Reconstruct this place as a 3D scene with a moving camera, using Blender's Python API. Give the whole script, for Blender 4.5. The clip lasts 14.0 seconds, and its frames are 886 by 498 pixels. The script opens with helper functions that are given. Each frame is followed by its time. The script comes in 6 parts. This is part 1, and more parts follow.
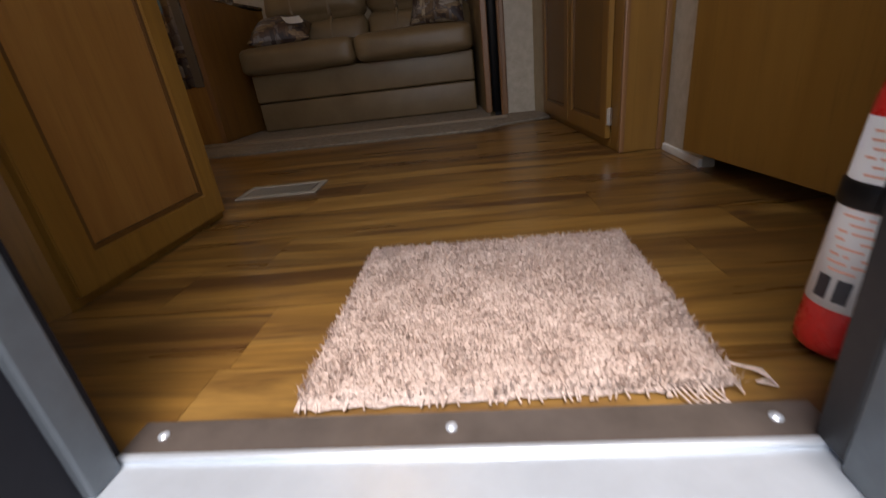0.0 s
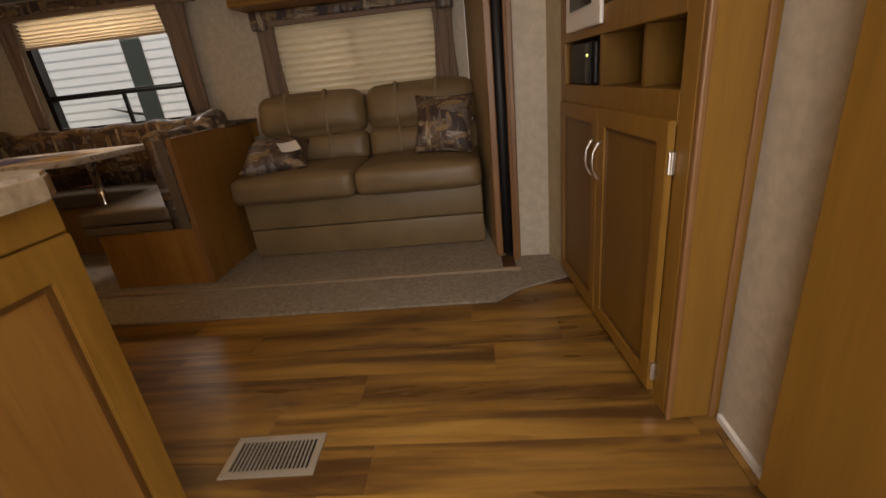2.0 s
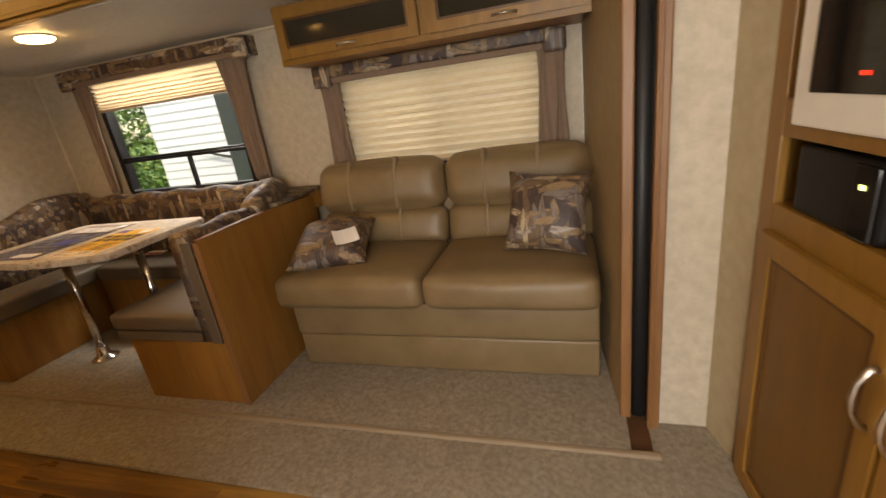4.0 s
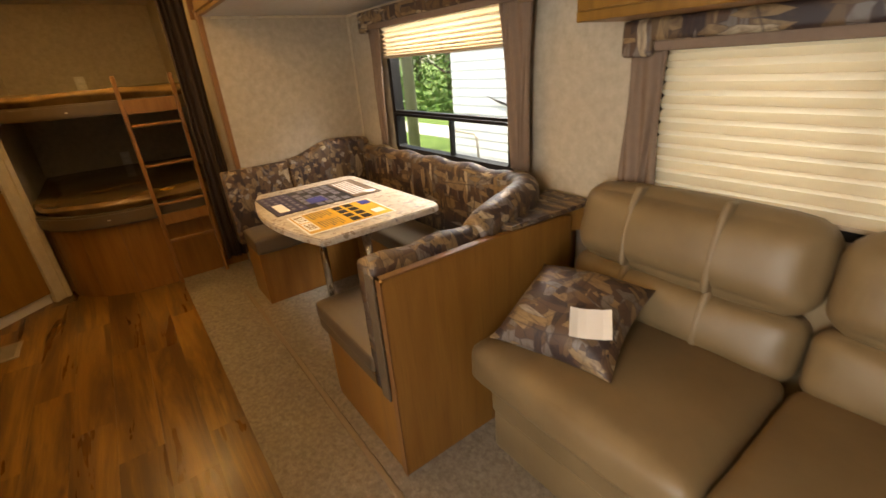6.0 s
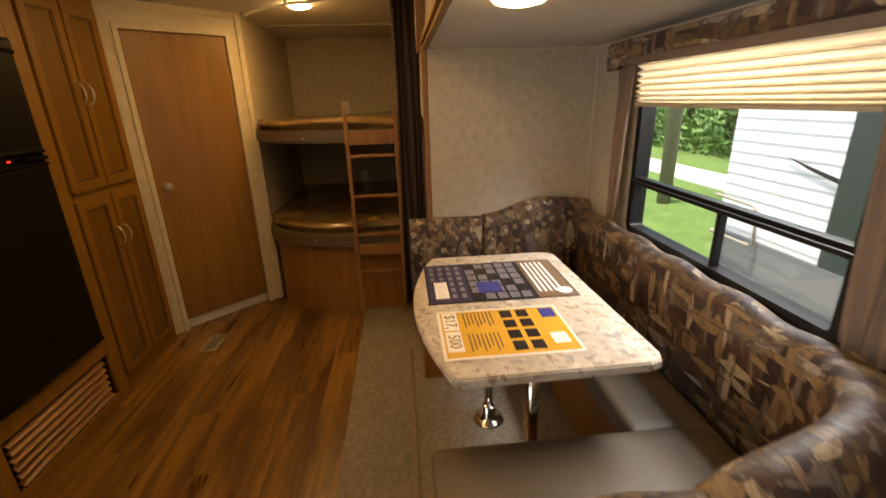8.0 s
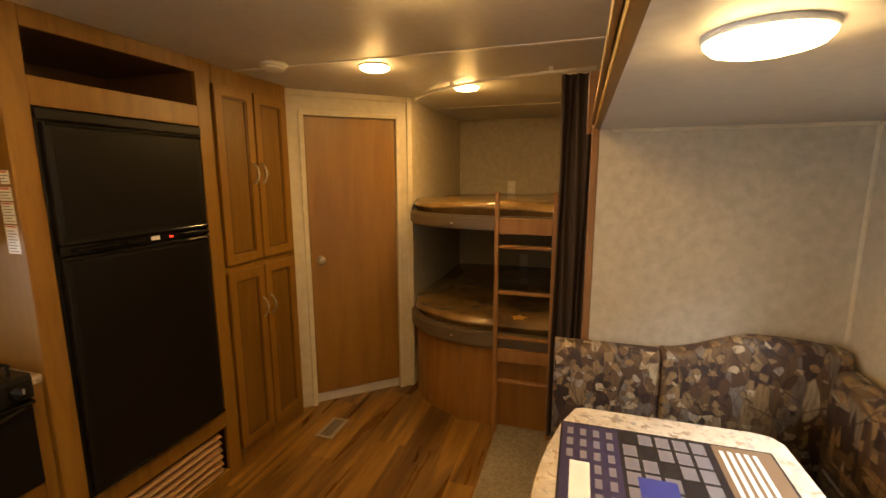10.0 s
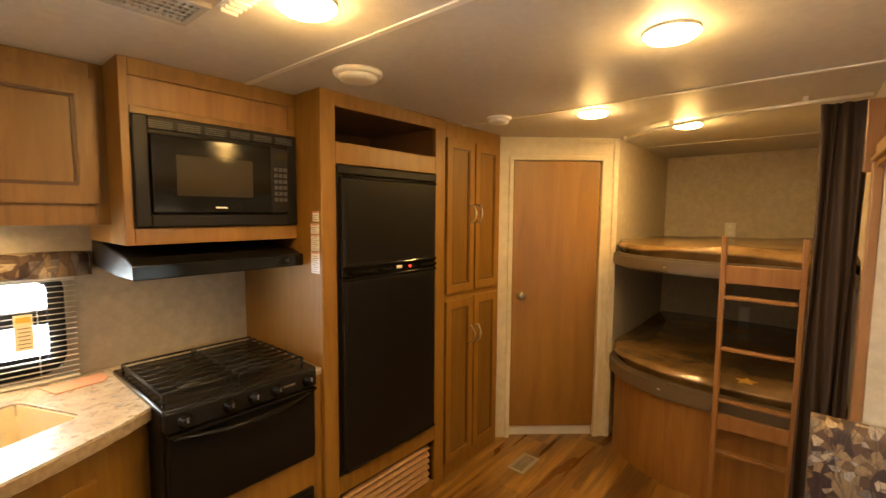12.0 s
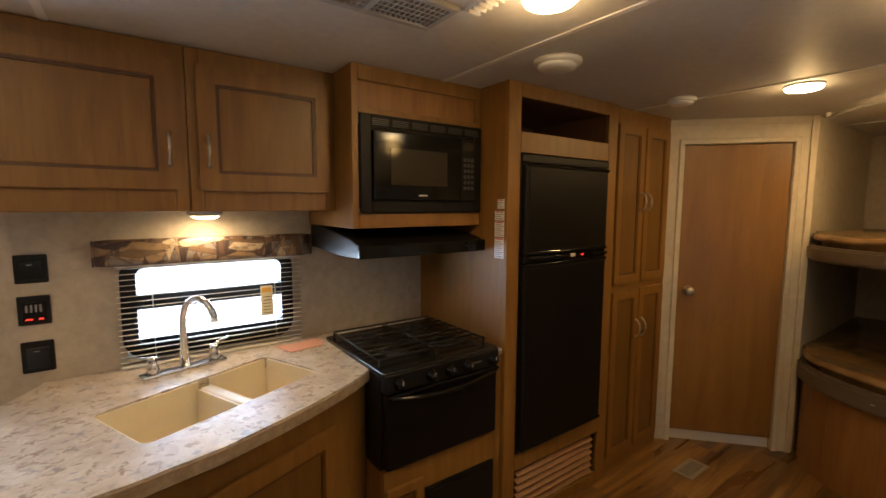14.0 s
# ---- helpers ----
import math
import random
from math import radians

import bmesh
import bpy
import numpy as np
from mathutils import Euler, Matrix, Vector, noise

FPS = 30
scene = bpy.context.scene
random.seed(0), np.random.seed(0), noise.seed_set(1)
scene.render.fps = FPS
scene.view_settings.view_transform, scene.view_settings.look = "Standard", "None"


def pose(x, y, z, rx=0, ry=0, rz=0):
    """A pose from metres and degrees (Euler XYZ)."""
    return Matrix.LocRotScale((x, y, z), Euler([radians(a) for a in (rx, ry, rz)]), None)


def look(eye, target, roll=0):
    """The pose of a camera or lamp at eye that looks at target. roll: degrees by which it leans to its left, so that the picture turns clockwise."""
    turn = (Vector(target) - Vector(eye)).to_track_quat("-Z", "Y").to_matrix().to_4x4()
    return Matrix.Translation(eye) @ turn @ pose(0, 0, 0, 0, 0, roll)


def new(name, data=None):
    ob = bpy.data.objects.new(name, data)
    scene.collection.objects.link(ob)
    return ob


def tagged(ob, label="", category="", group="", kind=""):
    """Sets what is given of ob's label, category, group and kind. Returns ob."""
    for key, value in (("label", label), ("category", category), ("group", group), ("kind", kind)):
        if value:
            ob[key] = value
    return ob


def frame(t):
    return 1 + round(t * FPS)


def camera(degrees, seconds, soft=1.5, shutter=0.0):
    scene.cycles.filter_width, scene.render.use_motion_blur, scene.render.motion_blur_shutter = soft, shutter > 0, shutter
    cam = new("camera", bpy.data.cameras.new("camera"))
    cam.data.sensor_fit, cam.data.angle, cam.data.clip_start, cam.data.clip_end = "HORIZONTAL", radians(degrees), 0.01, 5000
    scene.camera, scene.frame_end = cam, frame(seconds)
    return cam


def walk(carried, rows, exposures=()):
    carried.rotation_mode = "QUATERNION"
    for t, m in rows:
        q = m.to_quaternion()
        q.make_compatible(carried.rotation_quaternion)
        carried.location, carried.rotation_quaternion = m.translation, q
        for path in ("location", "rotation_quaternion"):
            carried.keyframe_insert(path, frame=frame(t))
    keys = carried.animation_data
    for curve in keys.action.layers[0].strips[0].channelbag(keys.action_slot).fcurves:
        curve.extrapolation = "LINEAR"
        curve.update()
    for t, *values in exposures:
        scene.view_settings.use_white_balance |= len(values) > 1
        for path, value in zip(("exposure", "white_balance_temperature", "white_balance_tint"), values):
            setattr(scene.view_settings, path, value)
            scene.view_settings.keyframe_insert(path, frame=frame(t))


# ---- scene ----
cam = camera(90.9, 14.0, shutter=0.3)

PATH = [
    (0, (0.472, 0.181, 0.339), (0.257, 2.004, -0.455), -7.0),
    (0.5, (0.435, 0.318, 0.454), (0.222, 2.132, -0.362), -6.7),
    (1, (0.431, 0.416, 0.628), (0.253, 2.224, -0.208), -6.2),
    (1.5, (0.44, 0.523, 0.797), (0.277, 2.344, -0.012), -6.4),
    (2, (0.434, 0.641, 0.944), (0.254, 2.494, 0.213), -6.3),
    (2.2, (0.432, 0.702, 0.989), (0.234, 2.555, 0.262), -6.5),
    (4.3, (0.353, 1.569, 1.225), (-0.391, 3.315, 0.595), -7.4),
    (4.5, (0.334, 1.655, 1.24), (-0.535, 3.346, 0.619), -6.8),
    (5, (0.246, 1.867, 1.281), (-0.879, 3.358, 0.568), -5.8),
    (5.5, (0.116, 2.057, 1.327), (-1.212, 3.333, 0.547), -4.9),
    (6, (-0.03, 2.237, 1.358), (-1.531, 3.294, 0.563), -4.5),
    (6.5, (-0.166, 2.391, 1.391), (-1.8, 3.229, 0.599), -4.1),
    (7, (-0.292, 2.532, 1.419), (-2.031, 3.125, 0.628), -3.9),
    (7.5, (-0.45, 2.644, 1.416), (-2.26, 2.99, 0.638), -2.8),
    (8, (-0.646, 2.67, 1.435), (-2.531, 2.832, 0.788), -1.7),
    (8.2, (-0.733, 2.705, 1.413), (-2.646, 2.795, 0.838), -0.8),
    (10.3, (-1.137, 2.761, 1.502), (-2.975, 2.029, 1.208), -0.2),
    (10.5, (-1.122, 2.755, 1.503), (-2.921, 1.923, 1.238), -0.1),
    (11, (-1.093, 2.73, 1.513), (-2.787, 1.688, 1.308), 0.1),
    (11.5, (-1.058, 2.701, 1.515), (-2.651, 1.503, 1.346), 0.3),
    (12, (-0.977, 2.649, 1.515), (-2.501, 1.364, 1.348), 0.4),
    (12.5, (-0.88, 2.593, 1.507), (-2.32, 1.216, 1.335), 0.4),
    (13, (-0.807, 2.549, 1.501), (-2.16, 1.087, 1.32), 0.3),
    (13.5, (-0.759, 2.509, 1.49), (-2.016, 0.965, 1.299), 0.2),
    (14, (-0.715, 2.479, 1.489), (-1.876, 0.862, 1.289), 0.2),
]
EXPOSURES = [(0, -0.5, 6650, 18), (1.0, -0.3, 7200, 22), (1.5, -0.1, 7700, 22), (2.2, 0.5, 8400, 20), (4.3, 1.55, 8300, 15), (6.5, 1.85, 7900, 13), (8.2, 1.65, 7300, 13), (10.3, 2.3, 7400, 11), (11.5, 2.75, 7000, 10), (12.0, 2.82, 6850, 10), (14.0, 1.65, 5600, 12)]
walk(cam, [(t, look(eye, target, roll)) for t, eye, target, roll in PATH], EXPOSURES)

# ---- light: sky, sun ----
SUN_ELEVATION, SUN_AZIMUTH = 77.0, 168.0
world = bpy.data.worlds.new("sky")
scene.world = world
world.use_nodes = True
_nt = world.node_tree
_sky = _nt.nodes.new("ShaderNodeTexSky")
_sky.sky_type = "NISHITA"
_sky.sun_disc = False
_sky.sun_elevation = radians(SUN_ELEVATION)
_sky.sun_rotation = radians(SUN_AZIMUTH)
_nt.links.new(_sky.outputs[0], _nt.nodes["Background"].inputs[0])
_nt.nodes["Background"].inputs[1].default_value = 0.15
_sd = bpy.data.lights.new("sun", "SUN")
_sd.energy, _sd.angle, _sd.color = 4.0, radians(10.0), (1.0, 0.96, 0.90)
sun = new("sun", _sd)
_flat = math.cos(radians(SUN_ELEVATION))
sun.matrix_basis = look((40 * _flat * math.sin(radians(SUN_AZIMUTH)), 40 * _flat * math.cos(radians(SUN_AZIMUTH)), 40 * math.sin(radians(SUN_ELEVATION))), (0, 0, 0))

# daylight that comes in at the open entry door
_dl = bpy.data.lights.new("entry_daylight", "AREA")
_dl.shape, _dl.size, _dl.size_y, _dl.energy, _dl.color = "RECTANGLE", 1.0, 0.8, 45.0, (0.95, 0.97, 1.0)
new("entry_daylight", _dl).matrix_basis = look((0.42, -0.45, 2.6), (0.42, 0.55, 0.0))
_d2 = bpy.data.lights.new("entry_skylight", "AREA")
_d2.shape, _d2.size, _d2.size_y, _d2.energy, _d2.color = "RECTANGLE", 0.9, 1.6, 27.0, (0.88, 0.94, 1.0)
new("entry_skylight", _d2).matrix_basis = look((0.42, -0.05, 1.2), (-0.1, 2.0, 0.6))

# sky light that falls in at the dinette window
_d4 = bpy.data.lights.new("dinette_window_daylight", "AREA")
_d4.shape, _d4.size, _d4.size_y, _d4.energy, _d4.color = "RECTANGLE", 0.95, 0.4, 17.0, (0.90, 0.95, 1.0)
new("dinette_window_daylight", _d4).matrix_basis = look((-1.98, 4.10, 1.86), (-2.0, 3.05, 0.70))

# sky light at the small kitchen window
_d3 = bpy.data.lights.new("kitchen_window_daylight", "AREA")
_d3.shape, _d3.size, _d3.size_y, _d3.energy, _d3.color = "RECTANGLE", 0.56, 0.31, 5.5, (0.82, 0.91, 1.0)
new("kitchen_window_daylight", _d3).matrix_basis = look((-0.99, 0.405, 1.11), (-0.99, 2.0, 1.0))

# ---- materials ----


class Nodes:
    """A small builder of node materials."""

    def __init__(self, name, rough=0.5, metal=0.0, spec=0.5):
        self.m = bpy.data.materials.new(name)
        self.m.use_nodes = True
        self.t = self.m.node_tree
        self.b = self.t.nodes["Principled BSDF"]
        self.b.inputs["Roughness"].default_value = rough
        self.b.inputs["Metallic"].default_value = metal
        self.b.inputs["Specular IOR Level"].default_value = spec
        tc = self.t.nodes.new("ShaderNodeTexCoord")
        self.coord = tc.outputs["Object"]

    def mapped(self, scale=(1, 1, 1), rot=(0, 0, 0), vec=None):
        n = self.t.nodes.new("ShaderNodeMapping")
        n.inputs["Scale"].default_value = scale
        n.inputs["Rotation"].default_value = [radians(a) for a in rot]
        self.t.links.new(vec or self.coord, n.inputs["Vector"])
        return n.outputs[0]

    def noise(self, vec, scale, detail=4, rough=0.55, distort=0.0):
        n = self.t.nodes.new("ShaderNodeTexNoise")
        n.inputs["Scale"].default_value, n.inputs["Detail"].default_value = scale, detail
        n.inputs["Roughness"].default_value, n.inputs["Distortion"].default_value = rough, distort
        self.t.links.new(vec, n.inputs["Vector"])
        return n

    def voronoi(self, vec, scale, feature="F1"):
        n = self.t.nodes.new("ShaderNodeTexVoronoi")
        n.feature = feature
        n.inputs["Scale"].default_value = scale
        self.t.links.new(vec, n.inputs["Vector"])
        return n

    def ramp(self, fac, stops, hard=False):
        n = self.t.nodes.new("ShaderNodeValToRGB")
        if hard:
            n.color_ramp.interpolation = "CONSTANT"
        e = n.color_ramp.elements
        while len(e) < len(stops):
            e.new(0.5)
        for k, (p, c) in zip(e, stops):
            k.position, k.color = p, (*c, 1)
        self.t.links.new(fac, n.inputs[0])
        return n.outputs[0]

    def mix(self, fac, a, b, mode="MIX"):
        n = self.t.nodes.new("ShaderNodeMix")
        n.data_type, n.blend_type = "RGBA", mode
        for sock, v in ((n.inputs[0], fac), (n.inputs[6], a), (n.inputs[7], b)):
            if isinstance(v, (int, float)):
                sock.default_value = v
            elif isinstance(v, tuple):
                sock.default_value = (*v, 1)
            else:
                self.t.links.new(v, sock)
        return n.outputs[2]

    def math(self, op, a, b):
        n = self.t.nodes.new("ShaderNodeMath")
        n.operation = op
        for sock, v in ((n.inputs[0], a), (n.inputs[1], b)):
            if isinstance(v, (int, float)):
                sock.default_value = v
            else:
                self.t.links.new(v, sock)
        return n.outputs[0]

    def random(self):
        return self.t.nodes.new("ShaderNodeObjectInfo").outputs["Random"]

    def island(self):
        return self.t.nodes.new("ShaderNodeNewGeometry").outputs["Random Per Island"]

    def color(self, c):
        if isinstance(c, tuple):
            self.b.inputs["Base Color"].default_value = (*c, 1)
        else:
            self.t.links.new(c, self.b.inputs["Base Color"])
        return self

    def rough(self, v):
        self.t.links.new(v, self.b.inputs["Roughness"])
        return self

    def bump(self, h, strength=0.3, dist=0.002):
        n = self.t.nodes.new("ShaderNodeBump")
        n.inputs["Strength"].default_value, n.inputs["Distance"].default_value = strength, dist
        self.t.links.new(h, n.inputs["Height"])
        self.t.links.new(n.outputs[0], self.b.inputs["Normal"])
        return self


def wood(name, dark, light, grain=(3, 3, 26), rot=(0, 0, 0), rough=0.42, vary=0.12):
    n = Nodes(name, rough)
    v = n.mapped((grain[2], grain[2], grain[0]) if rot == (0, 0, 0) else grain, rot)
    big = n.noise(n.mapped((2.2, 2.2, 0.8)), 1.6, 3)
    fine = n.noise(v, 1.0, 6, 0.6, 0.6)
    pores = n.noise(n.mapped((140, 140, 7)), 1.0, 3)
    c = n.ramp(fine.outputs[0], [(0.3, dark), (0.7, light)])
    c = n.mix(n.ramp(big.outputs[0], [(0.35, (0, 0, 0)), (0.75, (0.55, 0.55, 0.55))]), c, dark)
    c = n.mix(n.ramp(pores.outputs[0], [(0.55, (0, 0, 0)), (0.75, (0.35, 0.35, 0.35))]), c, tuple(k * 0.6 for k in dark))
    c = n.mix(n.math("MULTIPLY", n.random(), vary * 2), c, tuple(k * 0.72 for k in dark))
    n.color(c).bump(pores.outputs[0], 0.12, 0.001)
    n.rough(n.math("ADD", n.math("MULTIPLY", fine.outputs[0], 0.2), rough - 0.1))
    return n.m


WOOD = wood("cabinet_maple", (0.190, 0.088, 0.013), (0.290, 0.148, 0.025))
WOOD_PANEL = wood("cabinet_panel", (0.130, 0.059, 0.008), (0.212, 0.106, 0.016))
WOOD_LAM = wood("laminate_wood", (0.205, 0.088, 0.018), (0.335, 0.162, 0.038), grain=(1.5, 3, 16), vary=0.05)
WOOD_DOOR = wood("door_wood", (0.195, 0.090, 0.014), (0.285, 0.144, 0.027), grain=(1.2, 3, 13))
WOOD_TRIM = wood("trim_wood", (0.19, 0.085, 0.03), (0.28, 0.14, 0.055))
WOOD_GLAZE = wood("glazed_moulding", (0.075, 0.031, 0.007), (0.130, 0.056, 0.012))
# cabinet wood darkened for the shade inside the cubby; also the hidden subfloor
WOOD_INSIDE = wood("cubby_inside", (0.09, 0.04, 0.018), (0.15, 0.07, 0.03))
WOOD_LADDER = wood("ladder_wood", (0.24, 0.11, 0.035), (0.38, 0.19, 0.068))


def floor_vinyl():
    n = Nodes("vinyl_plank", 0.36)
    rnd = n.random()
    off = n.t.nodes.new("ShaderNodeCombineXYZ")
    n.t.links.new(n.math("MULTIPLY", rnd, 37.0), off.inputs[0])
    n.t.links.new(n.math("MULTIPLY", rnd, 11.0), off.inputs[1])
    add = n.t.nodes.new("ShaderNodeVectorMath")
    n.t.links.new(n.coord, add.inputs[0])
    n.t.links.new(off.outputs[0], add.inputs[1])
    v = n.mapped((1.1, 11, 1), vec=add.outputs[0])
    g = n.noise(v, 1.0, 5, 0.55, 0.8)
    fine = n.noise(n.mapped((9, 190, 1), vec=add.outputs[0]), 1.0, 3)
    streak = n.noise(n.mapped((0.8, 10, 1), vec=add.outputs[0]), 1.0, 6, 0.66, 0.7)
    knot = n.voronoi(n.mapped((2.6, 7, 1), vec=add.outputs[0]), 1.0)
    c = n.ramp(g.outputs[0], [(0.28, (0.105, 0.048, 0.010)), (0.5, (0.24, 0.122, 0.026)), (0.74, (0.37, 0.208, 0.052))])
    c = n.mix(n.ramp(streak.outputs[0], [(0.43, (0, 0, 0)), (0.60, (0.85, 0.85, 0.85))]), c, (0.050, 0.021, 0.008))
    c = n.mix(n.ramp(fine.outputs[0], [(0.5, (0, 0, 0)), (0.8, (0.4, 0.4, 0.4))]), c, (0.12, 0.05, 0.018))
    c = n.mix(n.ramp(knot.outputs["Distance"], [(0.03, (0.85, 0.85, 0.85)), (0.12, (0, 0, 0))]), c, (0.07, 0.028, 0.012))
    c = n.mix(n.math("MULTIPLY", rnd, 0.22), c, (0.10, 0.045, 0.015))
    n.color(c).bump(fine.outputs[0], 0.12, 0.0008)
    n.rough(n.math("ADD", n.math("MULTIPLY", g.outputs[0], 0.2), 0.20))
    return n.m


def camo():
    """Printed woodland cloth: straight-edged leaf shards over dark bark, with thin twigs."""
    n = Nodes("camo_fabric", 0.5)
    plum, brown, umber, tan, cream, grey, fog = (0.036, 0.022, 0.022), (0.085, 0.048, 0.030), (0.135, 0.085, 0.045), (0.255, 0.172, 0.090), (0.43, 0.345, 0.235), (0.17, 0.145, 0.13), (0.33, 0.29, 0.25)
    sway = n.noise(n.coord, 4, 2)
    wv = n.mix(0.03, n.coord, sway.outputs["Color"], "ADD")

    def shards(scale, rot, stops, pick):
        v = n.mapped(scale, rot, wv)
        cell = n.voronoi(v, 1.0)
        edge = n.voronoi(v, 1.0, "DISTANCE_TO_EDGE")
        sep = n.t.nodes.new("ShaderNodeSeparateColor")
        n.t.links.new(cell.outputs["Color"], sep.inputs[0])
        c = n.ramp(sep.outputs[0], stops, True)
        vein = n.noise(n.mapped((scale[0] * 3, scale[1] * 3, scale[2] * 1.2), rot, wv), 1.0, 4, 0.6, 0.5)
        c = n.mix(n.ramp(vein.outputs[0], [(0.46, (0, 0, 0)), (0.66, (0.7, 0.7, 0.7))]), c, brown)
        c = n.mix(n.ramp(edge.outputs["Distance"], [(0.012, (0.6, 0.6, 0.6)), (0.035, (0, 0, 0))]), c, plum)
        mask = n.ramp(sep.outputs[1], [(0.0, (0, 0, 0)), (pick, (1, 1, 1))], True)
        return c, mask

    under, _m = shards((9, 34, 22), (15, 30, 35), [(0.0, plum), (0.30, brown), (0.52, grey), (0.70, umber), (0.86, tan)], 0.5)
    mid, m1 = shards((42, 26, 9), (24, 46, -20), [(0.0, umber), (0.2, grey), (0.40, plum), (0.60, tan), (0.74, brown), (0.90, cream)], 0.52)
    top, m2 = shards((9, 38, 38), (-35, -25, 52), [(0.0, tan), (0.28, cream), (0.46, fog), (0.58, umber), (0.8, tan)], 0.74)
    c = n.mix(m1, under, mid)
    c = n.mix(m2, c, top)
    twig = n.voronoi(n.mapped((4, 15, 5), (20, 40, 28), wv), 1.0, "DISTANCE_TO_EDGE")
    c = n.mix(n.ramp(twig.outputs["Distance"], [(0.008, (0.6, 0.6, 0.6)), (0.018, (0, 0, 0))]), c, plum)
    weave = n.noise(n.coord, 420, 2)
    n.color(c).bump(weave.outputs[0], 0.15, 0.001)
    return n.m


def mottled(name, a, b, scale, rough, bump=0.1, dist=0.001, fine=0.0, spec=0.5):
    n = Nodes(name, rough, 0.0, spec)
    x = n.noise(n.coord, scale, 5, 0.6)
    y = n.noise(n.coord, scale * 0.11, 3)
    c = n.ramp(x.outputs[0], [(0.32, a), (0.68, b)])
    c = n.mix(n.ramp(y.outputs[0], [(0.35, (0, 0, 0)), (0.7, (0.35, 0.35, 0.35))]), c, a)
    h = x
    if fine:
        h = n.noise(n.coord, fine, 3)
        c = n.mix(n.ramp(h.outputs[0], [(0.4, (0.5, 0.5, 0.5)), (0.6, (0, 0, 0))]), c, tuple(k * 0.55 for k in a))
    n.color(c).bump(h.outputs[0], bump, dist)
    return n.m


def plain(name, c, rough=0.5, metal=0.0, wear=0.12, scale=9.0, spec=0.5):
    n = Nodes(name, rough, metal, spec)
    x = n.noise(n.coord, scale, 5, 0.6)
    n.color(n.mix(n.ramp(x.outputs[0], [(0.35, (0, 0, 0)), (0.75, (wear * 2,) * 3)]), c, tuple(k * 0.7 for k in c)))
    n.rough(n.math("ADD", n.math("MULTIPLY", n.noise(n.coord, scale * 7, 3).outputs[0], 0.16), rough - 0.08))
    return n.m


def leather():
    n = Nodes("brown_vinyl", 0.42)
    x = n.voronoi(n.coord, 330, "DISTANCE_TO_EDGE")
    y = n.noise(n.coord, 5, 4)
    w = n.noise(n.mapped((30, 30, 6)), 1.0, 4, 0.6, 1.0)
    c = n.ramp(y.outputs[0], [(0.3, (0.162, 0.109, 0.053)), (0.7, (0.220, 0.153, 0.078))])
    n.color(c).bump(n.math("ADD", n.math("MULTIPLY", x.outputs[0], 0.25), n.math("MULTIPLY", w.outputs[0], 1.2)), 0.22, 0.004)
    n.rough(n.math("ADD", n.math("MULTIPLY", y.outputs[0], 0.2), 0.34))
    return n.m


def granite():
    n = Nodes("laminate_stone", 0.28)
    a = n.noise(n.coord, 11, 6, 0.65, 0.8)
    b = n.noise(n.mapped((1, 1, 1), (0, 0, 40)), 62, 4, 0.6)
    d = n.noise(n.coord, 34, 4, 0.6, 0.4)
    g = n.noise(n.mapped((1, 1, 1), (0, 0, 15)), 23, 5, 0.6, 0.3)
    c = n.ramp(a.outputs[0], [(0.3, (0.44, 0.36, 0.27)), (0.5, (0.55, 0.48, 0.39)), (0.72, (0.68, 0.63, 0.55))])
    c = n.mix(n.ramp(d.outputs[0], [(0.55, (0, 0, 0)), (0.64, (0.8, 0.8, 0.8))]), c, (0.27, 0.175, 0.105))
    c = n.mix(n.ramp(b.outputs[0], [(0.55, (0, 0, 0)), (0.7, (0.5, 0.5, 0.5))]), c, (0.34, 0.28, 0.23))
    c = n.mix(n.ramp(g.outputs[0], [(0.57, (0, 0, 0)), (0.66, (0.75, 0.75, 0.75))]), c, (0.27, 0.265, 0.285))
    n.color(c)
    return n.m


def pleat(name, through_):
    n = Nodes(name, 0.8)
    x = n.noise(n.mapped((4, 4, 60)), 1.0, 3)
    n.color(n.ramp(x.outputs[0], [(0.3, (0.74, 0.63, 0.47)), (0.7, (0.82, 0.73, 0.57))]))
    tr = n.t.nodes.new("ShaderNodeBsdfTranslucent")
    tr.inputs[0].default_value = (0.88, 0.74, 0.53, 1)
    mx = n.t.nodes.new("ShaderNodeMixShader")
    mx.inputs[0].default_value = through_
    n.t.links.new(n.b.outputs[0], mx.inputs[1])
    n.t.links.new(tr.outputs[0], mx.inputs[2])
    n.t.links.new(mx.outputs[0], n.t.nodes["Material Output"].inputs[0])
    return n.m


def emit(name, c, strength):
    n = Nodes(name, 0.4)
    n.color((0.9, 0.86, 0.78))
    n.b.inputs["Emission Color"].default_value = (*c, 1)
    n.b.inputs["Emission Strength"].default_value = strength
    return n.m


def glass():
    m = bpy.data.materials.new("window_glass")
    m.use_nodes = True
    t = m.node_tree
    out = t.nodes["Material Output"]
    t.nodes.remove(t.nodes["Principled BSDF"])
    a, b, x = t.nodes.new("ShaderNodeBsdfTransparent"), t.nodes.new("ShaderNodeBsdfGlossy"), t.nodes.new("ShaderNodeMixShader")
    a.inputs[0].default_value = (0.93, 0.95, 0.94, 1)
    b.inputs["Roughness"].default_value = 0.02
    x.inputs[0].default_value = 0.06
    for i, s in ((1, a), (2, b)):
        t.links.new(s.outputs[0], x.inputs[i])
    t.links.new(x.outputs[0], out.inputs[0])
    return m


